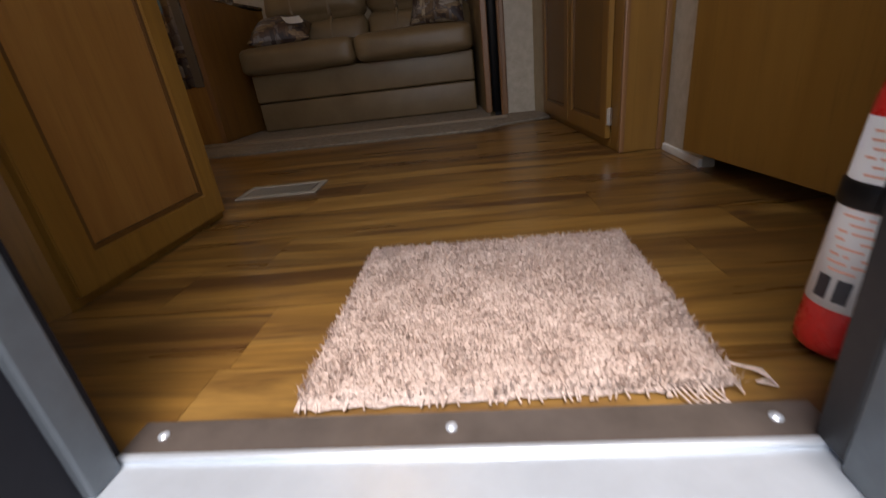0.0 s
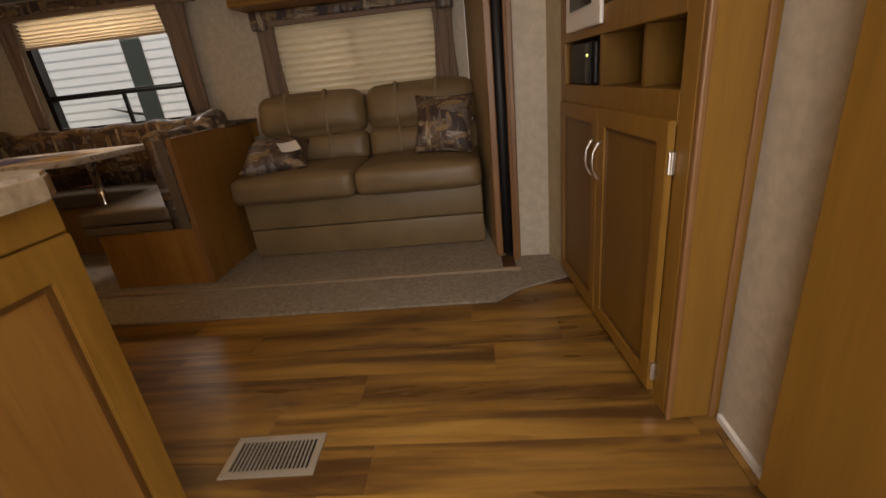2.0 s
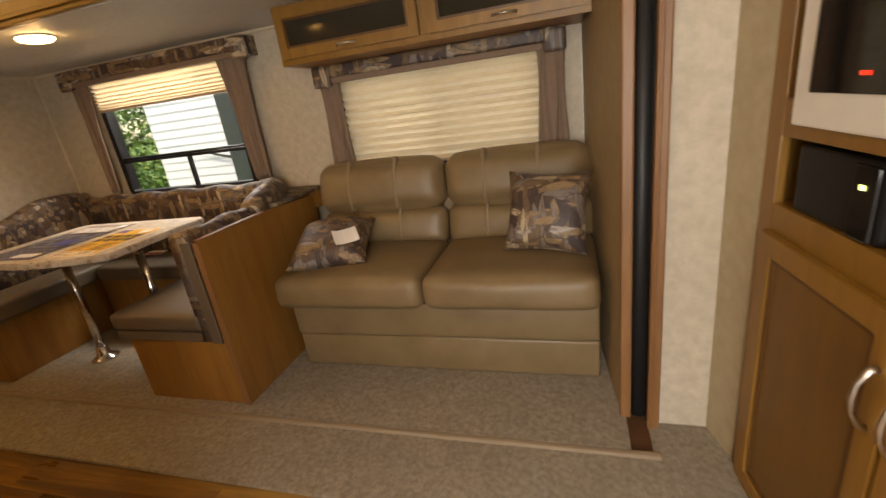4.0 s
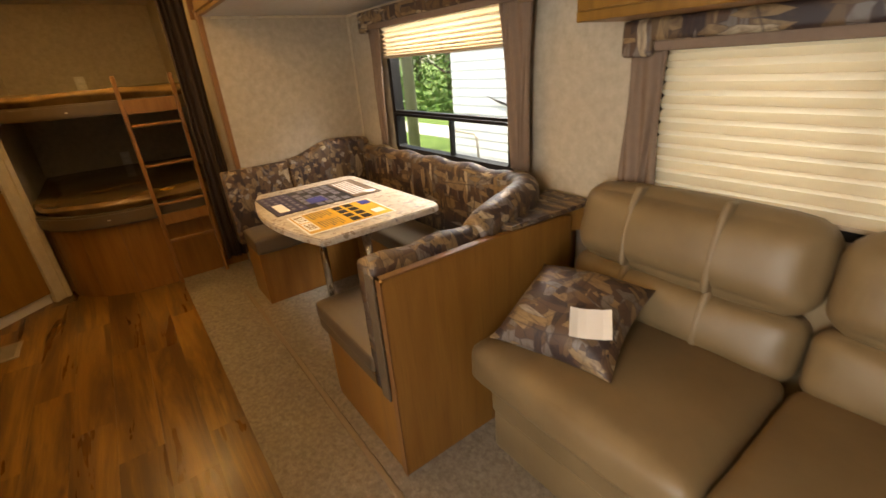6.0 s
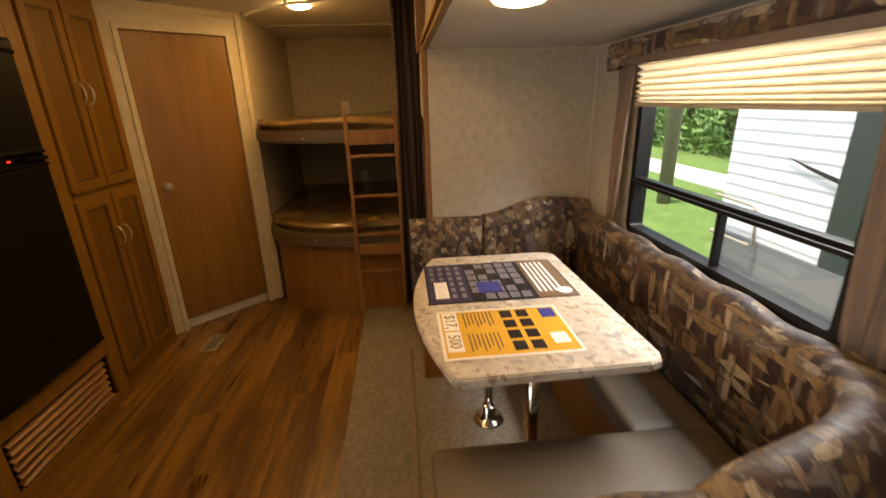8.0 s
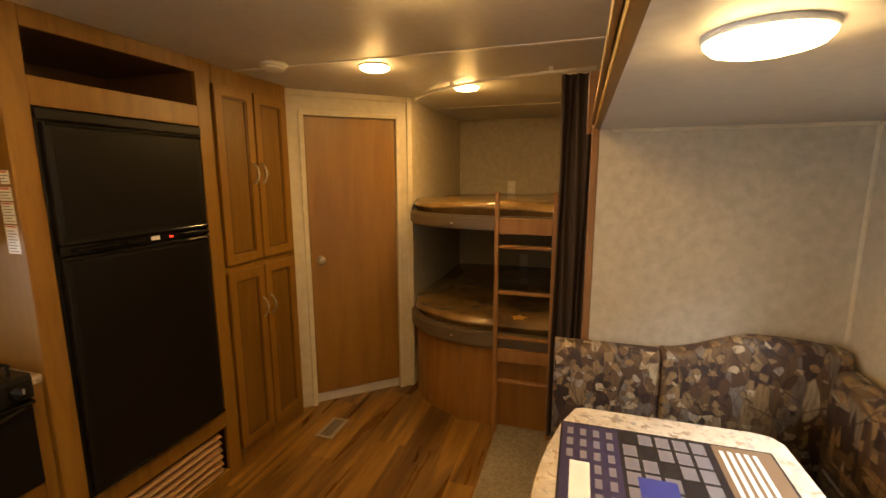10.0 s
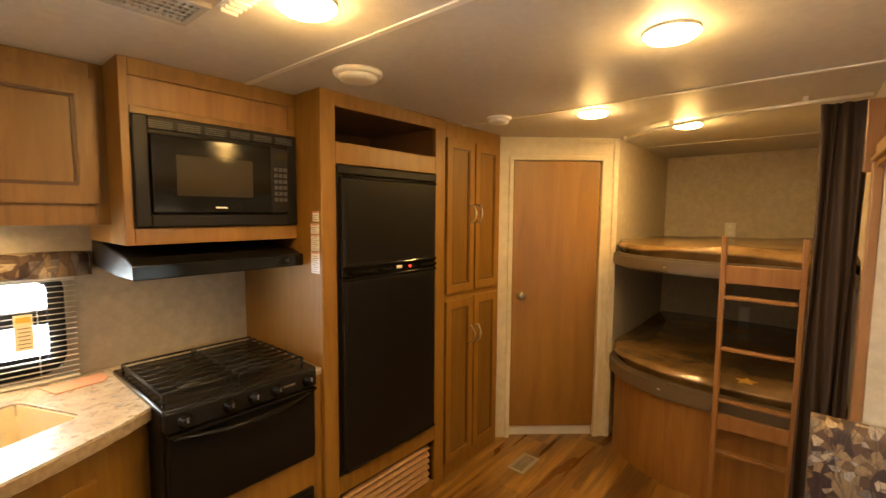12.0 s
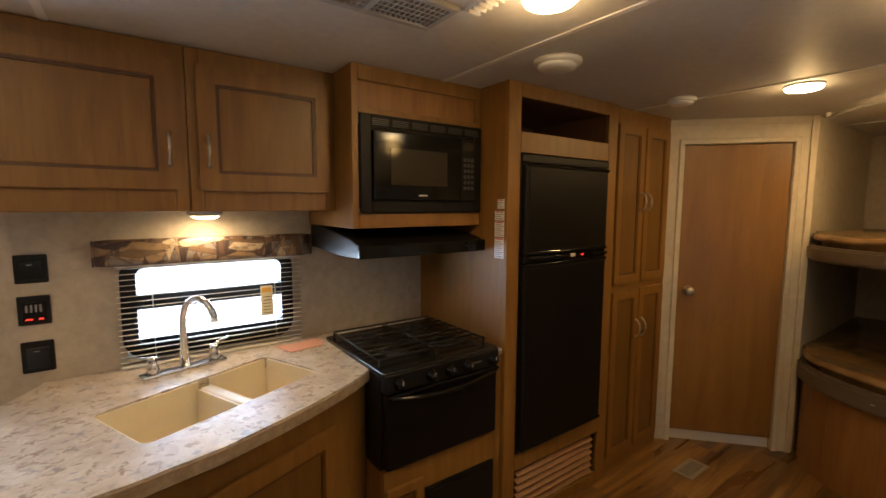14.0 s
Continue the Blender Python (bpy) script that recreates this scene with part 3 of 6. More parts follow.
DA = 0.145
DB = DA + 0.575
wall = join(angled(0, DA - 0.01, -0.03, 0, 0, CEILZ), angled(DB + 0.01, AW, -0.03, 0, 0, CEILZ), angled(DA - 0.01, DB + 0.01, -0.03, 0, 1.87, CEILZ))
struct("wall_bathroom_angled", wall, WALL_LIGHT, "pale yellow-beige angled bathroom wall", "wall")
struct("wall_bathroom_side", bx(RX, A1.x, 1.63, 1.66, 0, CEILZ), WALL_LIGHT, "pale beige wall between bathroom and bunks", "wall")
struct("trim_bathroom_corner", join(bx(A1.x - 0.045, A1.x + 0.012, 1.652, 1.672, 0, CEILZ, 0.004), angled(0.0, 0.022, 0, 0.012, 0, CEILZ, 0.003), angled(AW - 0.03, AW + 0.004, 0, 0.012, 0, CEILZ, 0.003), angled(0, AW, 0, 0.008, 1.965, CEILZ, 0.002)), WALL_LIGHT, "pale wall corner beads", "trim")
struct("trim_bathroom_door_frame", join(angled(DA - 0.03, DA, -0.03, 0.012, 0, 1.87, 0.004), angled(DB, DB + 0.03, -0.03, 0.012, 0, 1.87, 0.004), angled(DA - 0.03, DB + 0.03, -0.03, 0.012, 1.855, 1.885, 0.004)), WALL_LIGHT, "pale door casing", "trim")
d = tagged(part("door_1", angled(DA + 0.004, DB - 0.004, -0.032, -0.004, 0.075, 1.852, 0.003), WOOD_DOOR), "plain honey-brown wooden bathroom door, closed", "door", "", "structure")
kn = lathe([(0.026, 0), (0.026, 0.006), (0.011, 0.010), (0.010, 0.026), (0.020, 0.032), (0.027, 0.045), (0.024, 0.060), (0.010, 0.066)], (0, 0, 0), 20)
kn.transform(AM @ Matrix.Translation((DA + 0.06, -0.004 * ROOM, 0.975)) @ pose(0, 0, 0, -90 * ROOM, 0, 0))
part("knob", kn, NICKEL, d, "round brushed nickel knob", True)
# added white block stands in for daylight showing under the door
struct("threshold_bathroom", angled(DA, DB, -0.06, -0.034, 0.0, 0.075), WHITE, "white block for the daylit gap under the bathroom door", "threshold")
struct("wall_bathroom_back", bx(RX, -3.4, 1.0, 1.03, 0, CEILZ), WALL_LIGHT, "pale wall", "wall")


# ---- windows ----
def window(name, box, y_in, y_out, bars, label, r=0.05, w=0.035):
    x0, x1, z0, z1 = box
    root = thing(name, ((x0 + x1) / 2, y_in, z0), label, "window", "", "structure")
    lo, hi = min(y_in, y_out), max(y_in, y_out)
    part("window_frame", ring_frame(x0 - 0.012, x1 + 0.012, z0 - 0.012, z1 + 0.012, w, lo, hi, r), BLACK, root)
    for b in bars:
        part("bar", bx(*b, 0.003), BLACK, root)
    mid = (lo + hi) / 2
    g = part("pane", bx(x0 + 0.02, x1 - 0.02, mid - 0.002, mid + 0.002, z0 + 0.02, z1 - 0.02), GLASS, root)
    g.visible_shadow = False
    return root


window("window_1", W1, BY - 0.012, BY + 0.05, [(-2.49, -1.47, BY - 0.006, BY + 0.03, 1.058, 1.092), (-2.49, -1.47, BY - 0.02, BY - 0.006, 1.066, 1.078), (-1.952, -1.936, BY, BY + 0.03, 0.87, 1.06)], "black-framed dinette window with a sliding lower pane")
window("window_2", W2, BY - 0.012, BY + 0.05, [(-0.29, -0.265, BY, BY + 0.03, 0.88, 1.38)], "black-framed window behind the sofa")
window("window_3", KW, WY - 0.06, WY + 0.012, [(KW[0] + 0.02, KW[1] - 0.02, WY - 0.045, WY - 0.005, 1.087, 1.145), (KW[0] + 0.03, KW[1] - 0.03, WY - 0.045, WY - 0.005, 0.93, 0.978)], "small black-framed kitchen window with rounded corners", 0.08, 0.05)

# ---- entry opening ----
SILL_STRIP = plain("worn_sill_strip", (0.15, 0.12, 0.10), 0.32, 0.4, 0.5, 24)
sill = struct("threshold_entry", join(bx(0.06, 0.77, WY - 0.10, WY - 0.004, -0.012, 0.006, 0.004), bx(0.05, 0.78, WY - 0.18, WY - 0.095, -0.06, -0.004, 0.006)), ALU, "bright aluminium entry sill", "threshold")
part("floor_strip", bx(0.078, 0.76, WY - 0.004, WY + 0.044, 0.0, 0.007, 0.002), SILL_STRIP, sill, "dull worn metal strip with screws")
part("sill_lip", bx(0.078, 0.76, WY - 0.012, WY - 0.002, 0.004, 0.012, 0.003), ALU, sill)
for x in (0.114, 0.421, 0.719):
    part("screw", lathe([(0.006, 0), (0.006, 0.002), (0.003, 0.004)], (x, WY + 0.022, 0.007), 10), ALU, sill)
struct("trim_entry_frame", join(bx(0.05, 0.085, WY - 0.10, WY - 0.0, 0.0, 1.86, 0.005), bx(0.745, 0.78, WY - 0.10, WY - 0.0, 0.0, 1.86, 0.005), bx(0.05, 0.78, WY - 0.10, WY, 1.83, 1.88, 0.005)), DARKJAMB, "dark entry door frame", "trim")
struct("trim_entry_seal", join(bx(0.03, 0.05, WY - 0.12, WY - 0.06, -0.05, 1.86, 0.004), bx(0.78, 0.80, WY - 0.12, WY - 0.06, -0.05, 1.86, 0.004), bx(0.737, 0.744, WY - 0.03, WY + 0.002, 0.01, 1.84, 0.003)), RUBBER, "black rubber door seal", "trim")
struct("trim_entry_bead", join(bx(0.083, 0.096, WY - 0.05, WY - 0.015, 0.006, 1.83, 0.003), bx(0.734, 0.748, WY - 0.09, WY - 0.032, 0.006, 1.83, 0.003)), BEAD, "grey aluminium bead on the door frame", "trim")
struct("wall_outer_skin", join(bx(RX, 0.03, WY - 0.085, WY - 0.06, -0.25, 0.85), bx(0.80, 1.7, WY - 0.085, WY - 0.06, -0.25, 0.85)), DARKJAMB, "dark outer wall beside the entry", "wall")


# ---- kitchen: tall units ----
FY = 1.152


def fridge_cabinet():
    x0, x1 = -2.765, -2.0
    c = thing("fridge_cabinet", ((x0 + x1) / 2, 0.8, 0), "tall honey-maple cabinet round the refrigerator with open cubby", "cabinet")
    part("side_panel", bx(x1 - 0.02, x1, WY, FY - 0.001, 0, CEILZ, 0.002), WOOD, c)
    part("side_panel", bx(x0, x0 + 0.02, WY, FY - 0.02, 0, CEILZ, 0.002), WOOD, c)
    ff = join(bx(x1 - 0.07, x1 + 0.002, FY - 0.02, FY, 0, CEILZ, 0.003), bx(x0, -2.69, FY - 0.02, FY, 0, CEILZ, 0.003),
              bx(-2.69, x1 - 0.07, FY - 0.02, FY, 1.94, CEILZ, 0.003), bx(-2.69, x1 - 0.07, FY - 0.02, FY, 1.712, 1.80, 0.003),
              bx(-2.69, x1 - 0.07, FY - 0.02, FY, 0.285, 0.362, 0.003), bx(-2.69, x1 - 0.07, FY - 0.02, FY, 0.0, 0.055, 0.003))
    part("face_frame", ff, WOOD, c)
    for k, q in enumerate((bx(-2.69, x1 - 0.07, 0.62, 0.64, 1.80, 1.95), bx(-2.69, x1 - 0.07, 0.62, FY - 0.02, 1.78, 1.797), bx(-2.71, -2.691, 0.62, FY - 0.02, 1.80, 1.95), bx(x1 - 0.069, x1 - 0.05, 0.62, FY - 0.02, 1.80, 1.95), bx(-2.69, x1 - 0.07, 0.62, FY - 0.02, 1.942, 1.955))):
        part("cubby_board", q, WOOD_INSIDE, c, "board lining the open cubby, the recess shade put into its colour")
    for k in range(6):
        z = 0.072 + k * 0.036
        part("slat", bx(-2.66, x1 - 0.095, -0.014, 0.014, -0.004, 0.004, 0.002, 2, Matrix.Translation((0, FY - 0.016, z)) @ pose(0, 0, 0, -38, 0, 0)), WOOD_LADDER, c)
    part("vent_back", bx(-2.69, x1 - 0.07, FY - 0.08, FY - 0.06, 0.05, 0.29), BLACK, c)
    for k, (z0, z1) in enumerate(((1.475, 1.515), (1.425, 1.465), (1.355, 1.42), (1.262, 1.35))):
        s = part("sticker", bx(x1, x1 + 0.0015, 1.075 if k else 1.09, 1.132, z0, z1), PAPER, c, "white printed warning sticker")
        part("print", join(*[bx(x1 + 0.0015, x1 + 0.002, 1.082, 1.125 - 0.01 * (j % 2), z0 + 0.006 + j * 0.009, z0 + 0.009 + j * 0.009) for j in range(int((z1 - z0 - 0.01) / 0.009))]), PRINT_GREY, s)
        part("heading", bx(x1 + 0.0015, x1 + 0.002, 1.082, 1.125, z1 - 0.006, z1 - 0.002), RED, s)


def refrigerator():
    x0, x1, y = -2.687, -2.072, FY - 0.002
    f = thing("refrigerator", ((x0 + x1) / 2, 0.8, 0.365), "black two-door absorption refrigerator built into a cabinet", "refrigerator")
    part("body", bx(x0, x1, 0.56, y, 0.366, 1.705, 0.003), BLACK, f)
    part("top_trim", bx(x0, x1, y, y + 0.012, 1.672, 1.706, 0.003), BLACK, f)
    for n, z0, z1 in (("freezer_door", 1.275, 1.665), ("door", 0.385, 1.235)):
        d = part(n, bx(x0 + 0.022, x1 - 0.01, y, y + 0.026, z0, z1, 0.008, 3), BLACK, f)
        part("panel", bx(x0 + 0.045, x1 - 0.03, y + 0.0255, y + 0.028, z0 + 0.02, z1 - 0.02, 0.002), BLACK_PANEL, d)
        for za in (z0, z1 - 0.012):
            part("edge_trim", bx(x0 + 0.022, x1 - 0.01, y + 0.026, y + 0.031, za, za + 0.012, 0.002), BLACK_GLOSS, d)
    c = part("control_strip", bx(x0 + 0.022, x1 - 0.01, y, y + 0.02, 1.237, 1.273, 0.003), BLACK_GLOSS, f)
    part("badge", bx(-2.43, -2.395, y + 0.020, y + 0.022, 1.250, 1.266), WHITE, c, "small white badge")
    part("indicator", bx(-2.49, -2.475, y + 0.020, y + 0.022, 1.252, 1.260), LED, c, "red indicator light")
    for xa, xb in ((-2.26, -2.12), (-2.36, -2.29), (-2.66, -2.54)):
        part("latch", bx(xa, xb, y + 0.02, y + 0.040, 1.248, 1.262, 0.005, 3), BLACK_GLOSS, c)


def pantry():
    x0, x1, y = -3.33, -2.766, 1.13
    p = thing("pantry_cabinet", ((x0 + x1) / 2, 0.8, 0), "tall honey-maple pantry cabinet with two pairs of panel doors", "cabinet")
    part("body", bx(x0, x1, WY, y - 0.02, 0, CEILZ), WOOD_LAM, p)
    part("face_frame", join(bx(x1 - 0.035, x1, y - 0.02, y, 0, CEILZ, 0.003), bx(x0, x0 + 0.05, y - 0.02, y, 0, CEILZ, 0.003), bx(x0 + 0.05, x1 - 0.035, y - 0.02, y, 1.90, CEILZ, 0.003), bx(x0 + 0.05, x1 - 0.035, y - 0.02, y, 1.015, 1.075, 0.003), bx(x0 + 0.05, x1 - 0.035, y - 0.02, y, 0, 0.10, 0.003), bx(-3.055, -3.035, y - 0.02, y - 0.002, 0.1, 1.9)), WOOD, p)
    for z0, z1, hz in ((0.09, 1.025, 0.80), (1.065, 1.915, 1.51)):
        for xr, hx in ((-2.79, 0.25 - 0.025), (-3.05, 0.025)):
            m = Matrix.Translation((xr, y + 0.001, z0)) @ pose(0, 0, 0, 0, 0, 180)
            panel_door(p, 0.25, z1 - z0, m, (hx, hz - z0), 0.048)


def range_unit():
    x0, x1, y = -1.965, -1.42, 1.14
    r = thing("gas_range", ((x0 + x1) / 2, 0.85, 0.4), "black gas range with oven and four-knob control panel", "range")
    part("body", bx(x0, x1, 0.56, y - 0.03, 0.50, 0.868, 0.004), BLACK, r)
    part("cooktop", bx(x0 - 0.004, x1 + 0.004, 0.585, y, 0.868, 0.889, 0.006, 3), ENAMEL, r)
    d = part("oven_door", bx(x0 + 0.006, x1 - 0.006, y - 0.03, y + 0.006, 0.515, 0.80, 0.008, 3), BLACK_PANEL, r)
    pts = [(x0 + 0.02 + (x1 - x0 - 0.04) * k / 12, y + 0.012 + 0.022 * math.sin(math.pi * k / 12), 0.795 - 0.022 * math.sin(math.pi * k / 12)) for k in range(13)]
    part("handle", tube(pts, 0.010, 8), BLACK_GLOSS, d, "", True)
    part("lip", bx(x0 + 0.006, x1 - 0.006, y - 0.02, y + 0.022, 0.798, 0.810, 0.004), BLACK_GLOSS, d)
    cp = part("control_panel", bx(x0, x1, y - 0.03, y + 0.012, 0.812, 0.884, 0.008, 3), BLACK, r)
    for k, fx in enumerate((0.10, 0.36, 0.52, 0.68, 0.92)):
        x = x1 + (x0 - x1) * fx
        kb = lathe([(0.024, 0), (0.024, 0.008), (0.019, 0.012), (0.017, 0.028), (0.014, 0.031)], (0, 0, 0), 18)
        kb.transform(Matrix.Translation((x, y + 0.011, 0.846)) @ pose(0, 0, 0, -90, 0, 0))
        o = part("knob", kb, BLACK_GLOSS, cp, "", True)
        part("pointer", bx(x - 0.002, x + 0.002, y + 0.041, y + 0.044, 0.848, 0.864), PRINT_GREY, o)
    part("badge", bx(-1.865, -1.815, y + 0.012, y + 0.014, 0.845, 0.852), NICKEL, cp, "small metallic badge")
    for gx in (x1 - 0.145, x0 + 0.145):
        rods = [tube([(gx - 0.125, 0.63 + k * 0.0545, 0.916), (gx + 0.125, 0.63 + k * 0.0545, 0.916)], 0.0045, 6) for k in range(9)]
        rods += [tube([(gx + s * 0.125, 0.62, 0.912), (gx + s * 0.125, 1.08, 0.912)], 0.005, 6) for s in (-1, 1)]
        rods += [cyl((gx + s * 0.125, yy, 0.888), (gx + s * 0.125, yy, 0.914), 0.006, n=8) for s in (-1, 1) for yy in (0.63, 1.07)]
        part("grate", join(*rods), IRON, r, "black wire pot grate", True)
    for bx_, by_ in ((x1 - 0.15, 0.96), (x1 - 0.15, 0.73), (x0 + 0.15, 0.73), (x0 + 0.15, 0.96)):
        part("burner", lathe([(0.052, 0), (0.052, 0.004), (0.034, 0.006), (0.034, 0.014), (0.026, 0.018)], (bx_, by_, 0.889), 22), IRON, r, "", True)
    u = thing("range_base_cabinet", ((x0 + x1) / 2, 0.85, 0), "wooden base cabinet under the range with black access panel", "cabinet")
    part("body", bx(-2.0, x1, 0.55, y - 0.035, 0, 0.498), WOOD_LAM, u)
    part("face_frame", join(bx(-2.0, x0 + 0.002, y - 0.035, y - 0.012, 0, 0.858, 0.003), bx(x0 + 0.002, x1, y - 0.035, y - 0.012, 0.0, 0.51, 0.003)), WOOD, u)
    part("access_panel", join(bx(-1.95, -1.60, y - 0.012, y + 0.004, 0.06, 0.385, 0.005), bx(-1.935, -1.615, y + 0.004, y + 0.008, 0.075, 0.37, 0.003)), BLACK, u, "black furnace access panel")
    panel_door(u, 0.16, 0.40, Matrix.Translation((-1.425, y - 0.011, 0.04)) @ pose(0, 0, 0, 0, 0, 180), None, 0.035)


def microwave():
    x0, x1, y = -2.0, -1.39, 0.968
    c = thing("microwave_cabinet", ((x0 + x1) / 2, 0.7, 1.40), "honey-maple upper cabinet holding the microwave, on the wall", "cabinet")
    part("side_panel", bx(x1 - 0.018, x1, WY, y - 0.001, 1.40, CEILZ, 0.002), WOOD, c)
    part("bottom", bx(x0, x1 - 0.018, WY, y - 0.02, 1.40, 1.42), WOOD, c)
    part("face_frame", join(bx(x1 - 0.026, x1 + 0.001, y - 0.02, y, 1.40, CEILZ, 0.003), bx(x0, x1 - 0.026, y - 0.02, y, 1.40, 1.458, 0.003), bx(x0, x1 - 0.026, y - 0.02, y, 1.945, CEILZ, 0.003), bx(x0, x1 - 0.026, y - 0.02, y, 1.826, 1.85, 0.003), bx(x0, x0 + 0.03, y - 0.02, y, 1.85, 1.945, 0.003)), WOOD, c)
    part("panel", bx(x0 + 0.03, x1 - 0.026, y - 0.018, y - 0.010, 1.85, 1.945, 0.002), WOOD_LAM, c)
    m = thing("microwave_oven", (-1.70, 0.7, 1.46), "black built-in microwave oven with vented trim kit", "microwave")
    fx0, fx1 = -1.995, -1.416
    part("body", bx(fx0 + 0.03, fx1 - 0.03, 0.56, y, 1.475, 1.80), BLACK, m)
    part("trim_kit", frame_rect(fx0, fx1, 1.459, 1.825, 0.045, y, y + 0.016, 0.004), BLACK, m)
    part("vent_rail", bx(fx0 + 0.045, fx1 - 0.045, y, y + 0.010, 1.768, 1.782, 0.002), BLACK, m)
    for k in range(6):
        xa = fx1 - 0.045 - k * 0.088
        part("louvre", join(*[bx(xa - 0.072, xa, y + 0.012, y + 0.019, 1.786 + j * 0.007, 1.789 + j * 0.007) for j in range(4)]), KEYGREY, m)
    d = part("door", bx(-1.875, fx1 - 0.047, y + 0.002, y + 0.028, 1.507, 1.766, 0.004), BLACK_GLOSS, m)
    part("pane", bx(-1.80, -1.535, y + 0.028, y + 0.0295, 1.565, 1.705, 0.001), DARK_GLASS, d, "dim amber window")
    part("badge", bx(-1.70, -1.66, y + 0.028, y + 0.030, 1.524, 1.530), WHITE, d)
    cp = part("control_panel", bx(fx0 + 0.047, -1.877, y + 0.002, y + 0.026, 1.507, 1.766, 0.004), BLACK, m)
    part("display", bx(-1.945, -1.89, y + 0.026, y + 0.028, 1.72, 1.75), DARK_GLASS, cp)
    for j in range(6):
        for i in range(3):
            part("button", bx(-1.943 + i * 0.020, -1.929 + i * 0.020, y + 0.026, y + 0.0275, 1.555 + j * 0.024, 1.569 + j * 0.024), KEYGREY, cp)
    h = thing("range_hood", (-1.70, 0.7, 1.29), "black under-cabinet range hood above the cooktop", "range hood")
    part("housing", prism([(0.48, 1.30), (0.80, 1.285), (1.005, 1.29), (1.005, 1.335), (0.93, 1.355), (0.60, 1.398), (0.48, 1.398)], -2.0, -1.395, 0.003, Matrix(((0, 0, 1, 0), (1, 0, 0, 0), (0, 1, 0, 0), (0, 0, 0, 1)))), BLACK, h)
    part("lip", bx(-2.02, -1.392, 1.0, 1.012, 1.288, 1.338, 0.004), BLACK_GLOSS, h)
    for k in range(2):
        part("switch", bx(-1.90 - k * 0.03, -1.885 - k * 0.03, 1.011, 1.017, 1.308, 1.318), BLACK, h)


fridge_cabinet()
refrigerator()
pantry()
range_unit()
microwave()


# ---- kitchen: sink run ----
def overhead_cabinets():
    y, z0 = 0.802, 1.465
    for name, x0, x1, hand in (("a", -1.392, -0.885, "l"), ("b", -0.885, -0.345, "r")):
        c = thing("overhead_cabinet", ((x0 + x1) / 2, 0.64, z0), "honey-maple overhead cabinet with a raised-frame door above the sink", "cabinet", "overhead kitchen cabinets")
        part("body", bx(x0 + 0.001, x1 - 0.001, WY, y - 0.02, z0, CEILZ - 0.002), WOOD_LAM, c)
        part("face_frame", join(bx(x0 + 0.001, x0 + 0.04, y - 0.02, y, z0, CEILZ - 0.002, 0.003), bx(x1 - 0.04, x1 - 0.001, y - 0.02, y, z0, CEILZ - 0.002, 0.003), bx(x0 + 0.04, x1 - 0.04, y - 0.02, y, z0, 1.555, 0.003), bx(x0 + 0.04, x1 - 0.04, y - 0.02, y, 1.925, CEILZ - 0.002, 0.003)), WOOD, c)
        w = x1 - x0 - 0.055
        m = Matrix.Translation((x1 - 0.028, y + 0.001, 1.535)) @ pose(0, 0, 0, 0, 0, 180)
        hx = 0.028 if hand == "l" else w - 0.028
        panel_door(c, w, 0.41, m, (hx, 0.13), 0.058, None, WOOD)
    lamp = thing("under_cabinet_lamp", (-0.95, 0.60, 1.44), "round warm puck lamp under the overhead cabinet", "lamp")
    part("housing", lathe([(0.060, 0.024), (0.060, 0.010), (0.055, 0.004), (0.052, 0.004)], (-0.95, 0.60, 1.440), 24), WHITE, lamp, "", True)
    part("diffuser", lathe([(0.052, 0.012), (0.050, 0.0), (0.030, -0.010), (0.008, -0.012)], (-0.95, 0.60, 1.444), 24), LAMP, lamp, "", True)


overhead_cabinets()

FRONT = [(-1.42, 1.02), (-1.33, 1.085), (-1.20, 1.155), (-1.05, 1.225), (-0.88, 1.29), (-0.68, 1.335), (-0.50, 1.35), (-0.34, 1.345)]
CORNER = [(-0.28, 1.325), (-0.245, 1.28), (-0.235, 1.20), (-0.245, 0.90), (-0.30, 0.76), (-0.44, 0.50)]
SINK_AT, SINK_U = Vector((-0.925, 0.905)), Vector((-math.cos(radians(23.5)), -math.sin(radians(23.5))))
SINK_V = Vector((SINK_U.y, -SINK_U.x))
SM = Matrix(((SINK_U.x, SINK_V.x, 0, SINK_AT.x), (SINK_U.y, SINK_V.y, 0, SINK_AT.y), (0, 0, 1, 0), (0, 0, 0, 1)))


def holed(outer, holes, z0, z1):
    """A slab with holes: loops of (x, y)."""
    bm = bmesh.new()
    edges = []
    for lp in [outer] + holes:
        vs = [bm.verts.new((x, y, z1)) for x, y in lp]
        edges += [bm.edges.new((vs[k], vs[(k + 1) % len(vs)])) for k in range(len(vs))]
    bmesh.ops.triangle_fill(bm, use_beauty=True, use_dissolve=False, edges=edges)
    r = bmesh.ops.extrude_face_region(bm, geom=bm.faces[:])
    for v in r["geom"]:
        if isinstance(v, bmesh.types.BMVert):
            v.co.z = z0
    bmesh.ops.recalc_face_normals(bm, faces=bm.faces[:])
    return bm


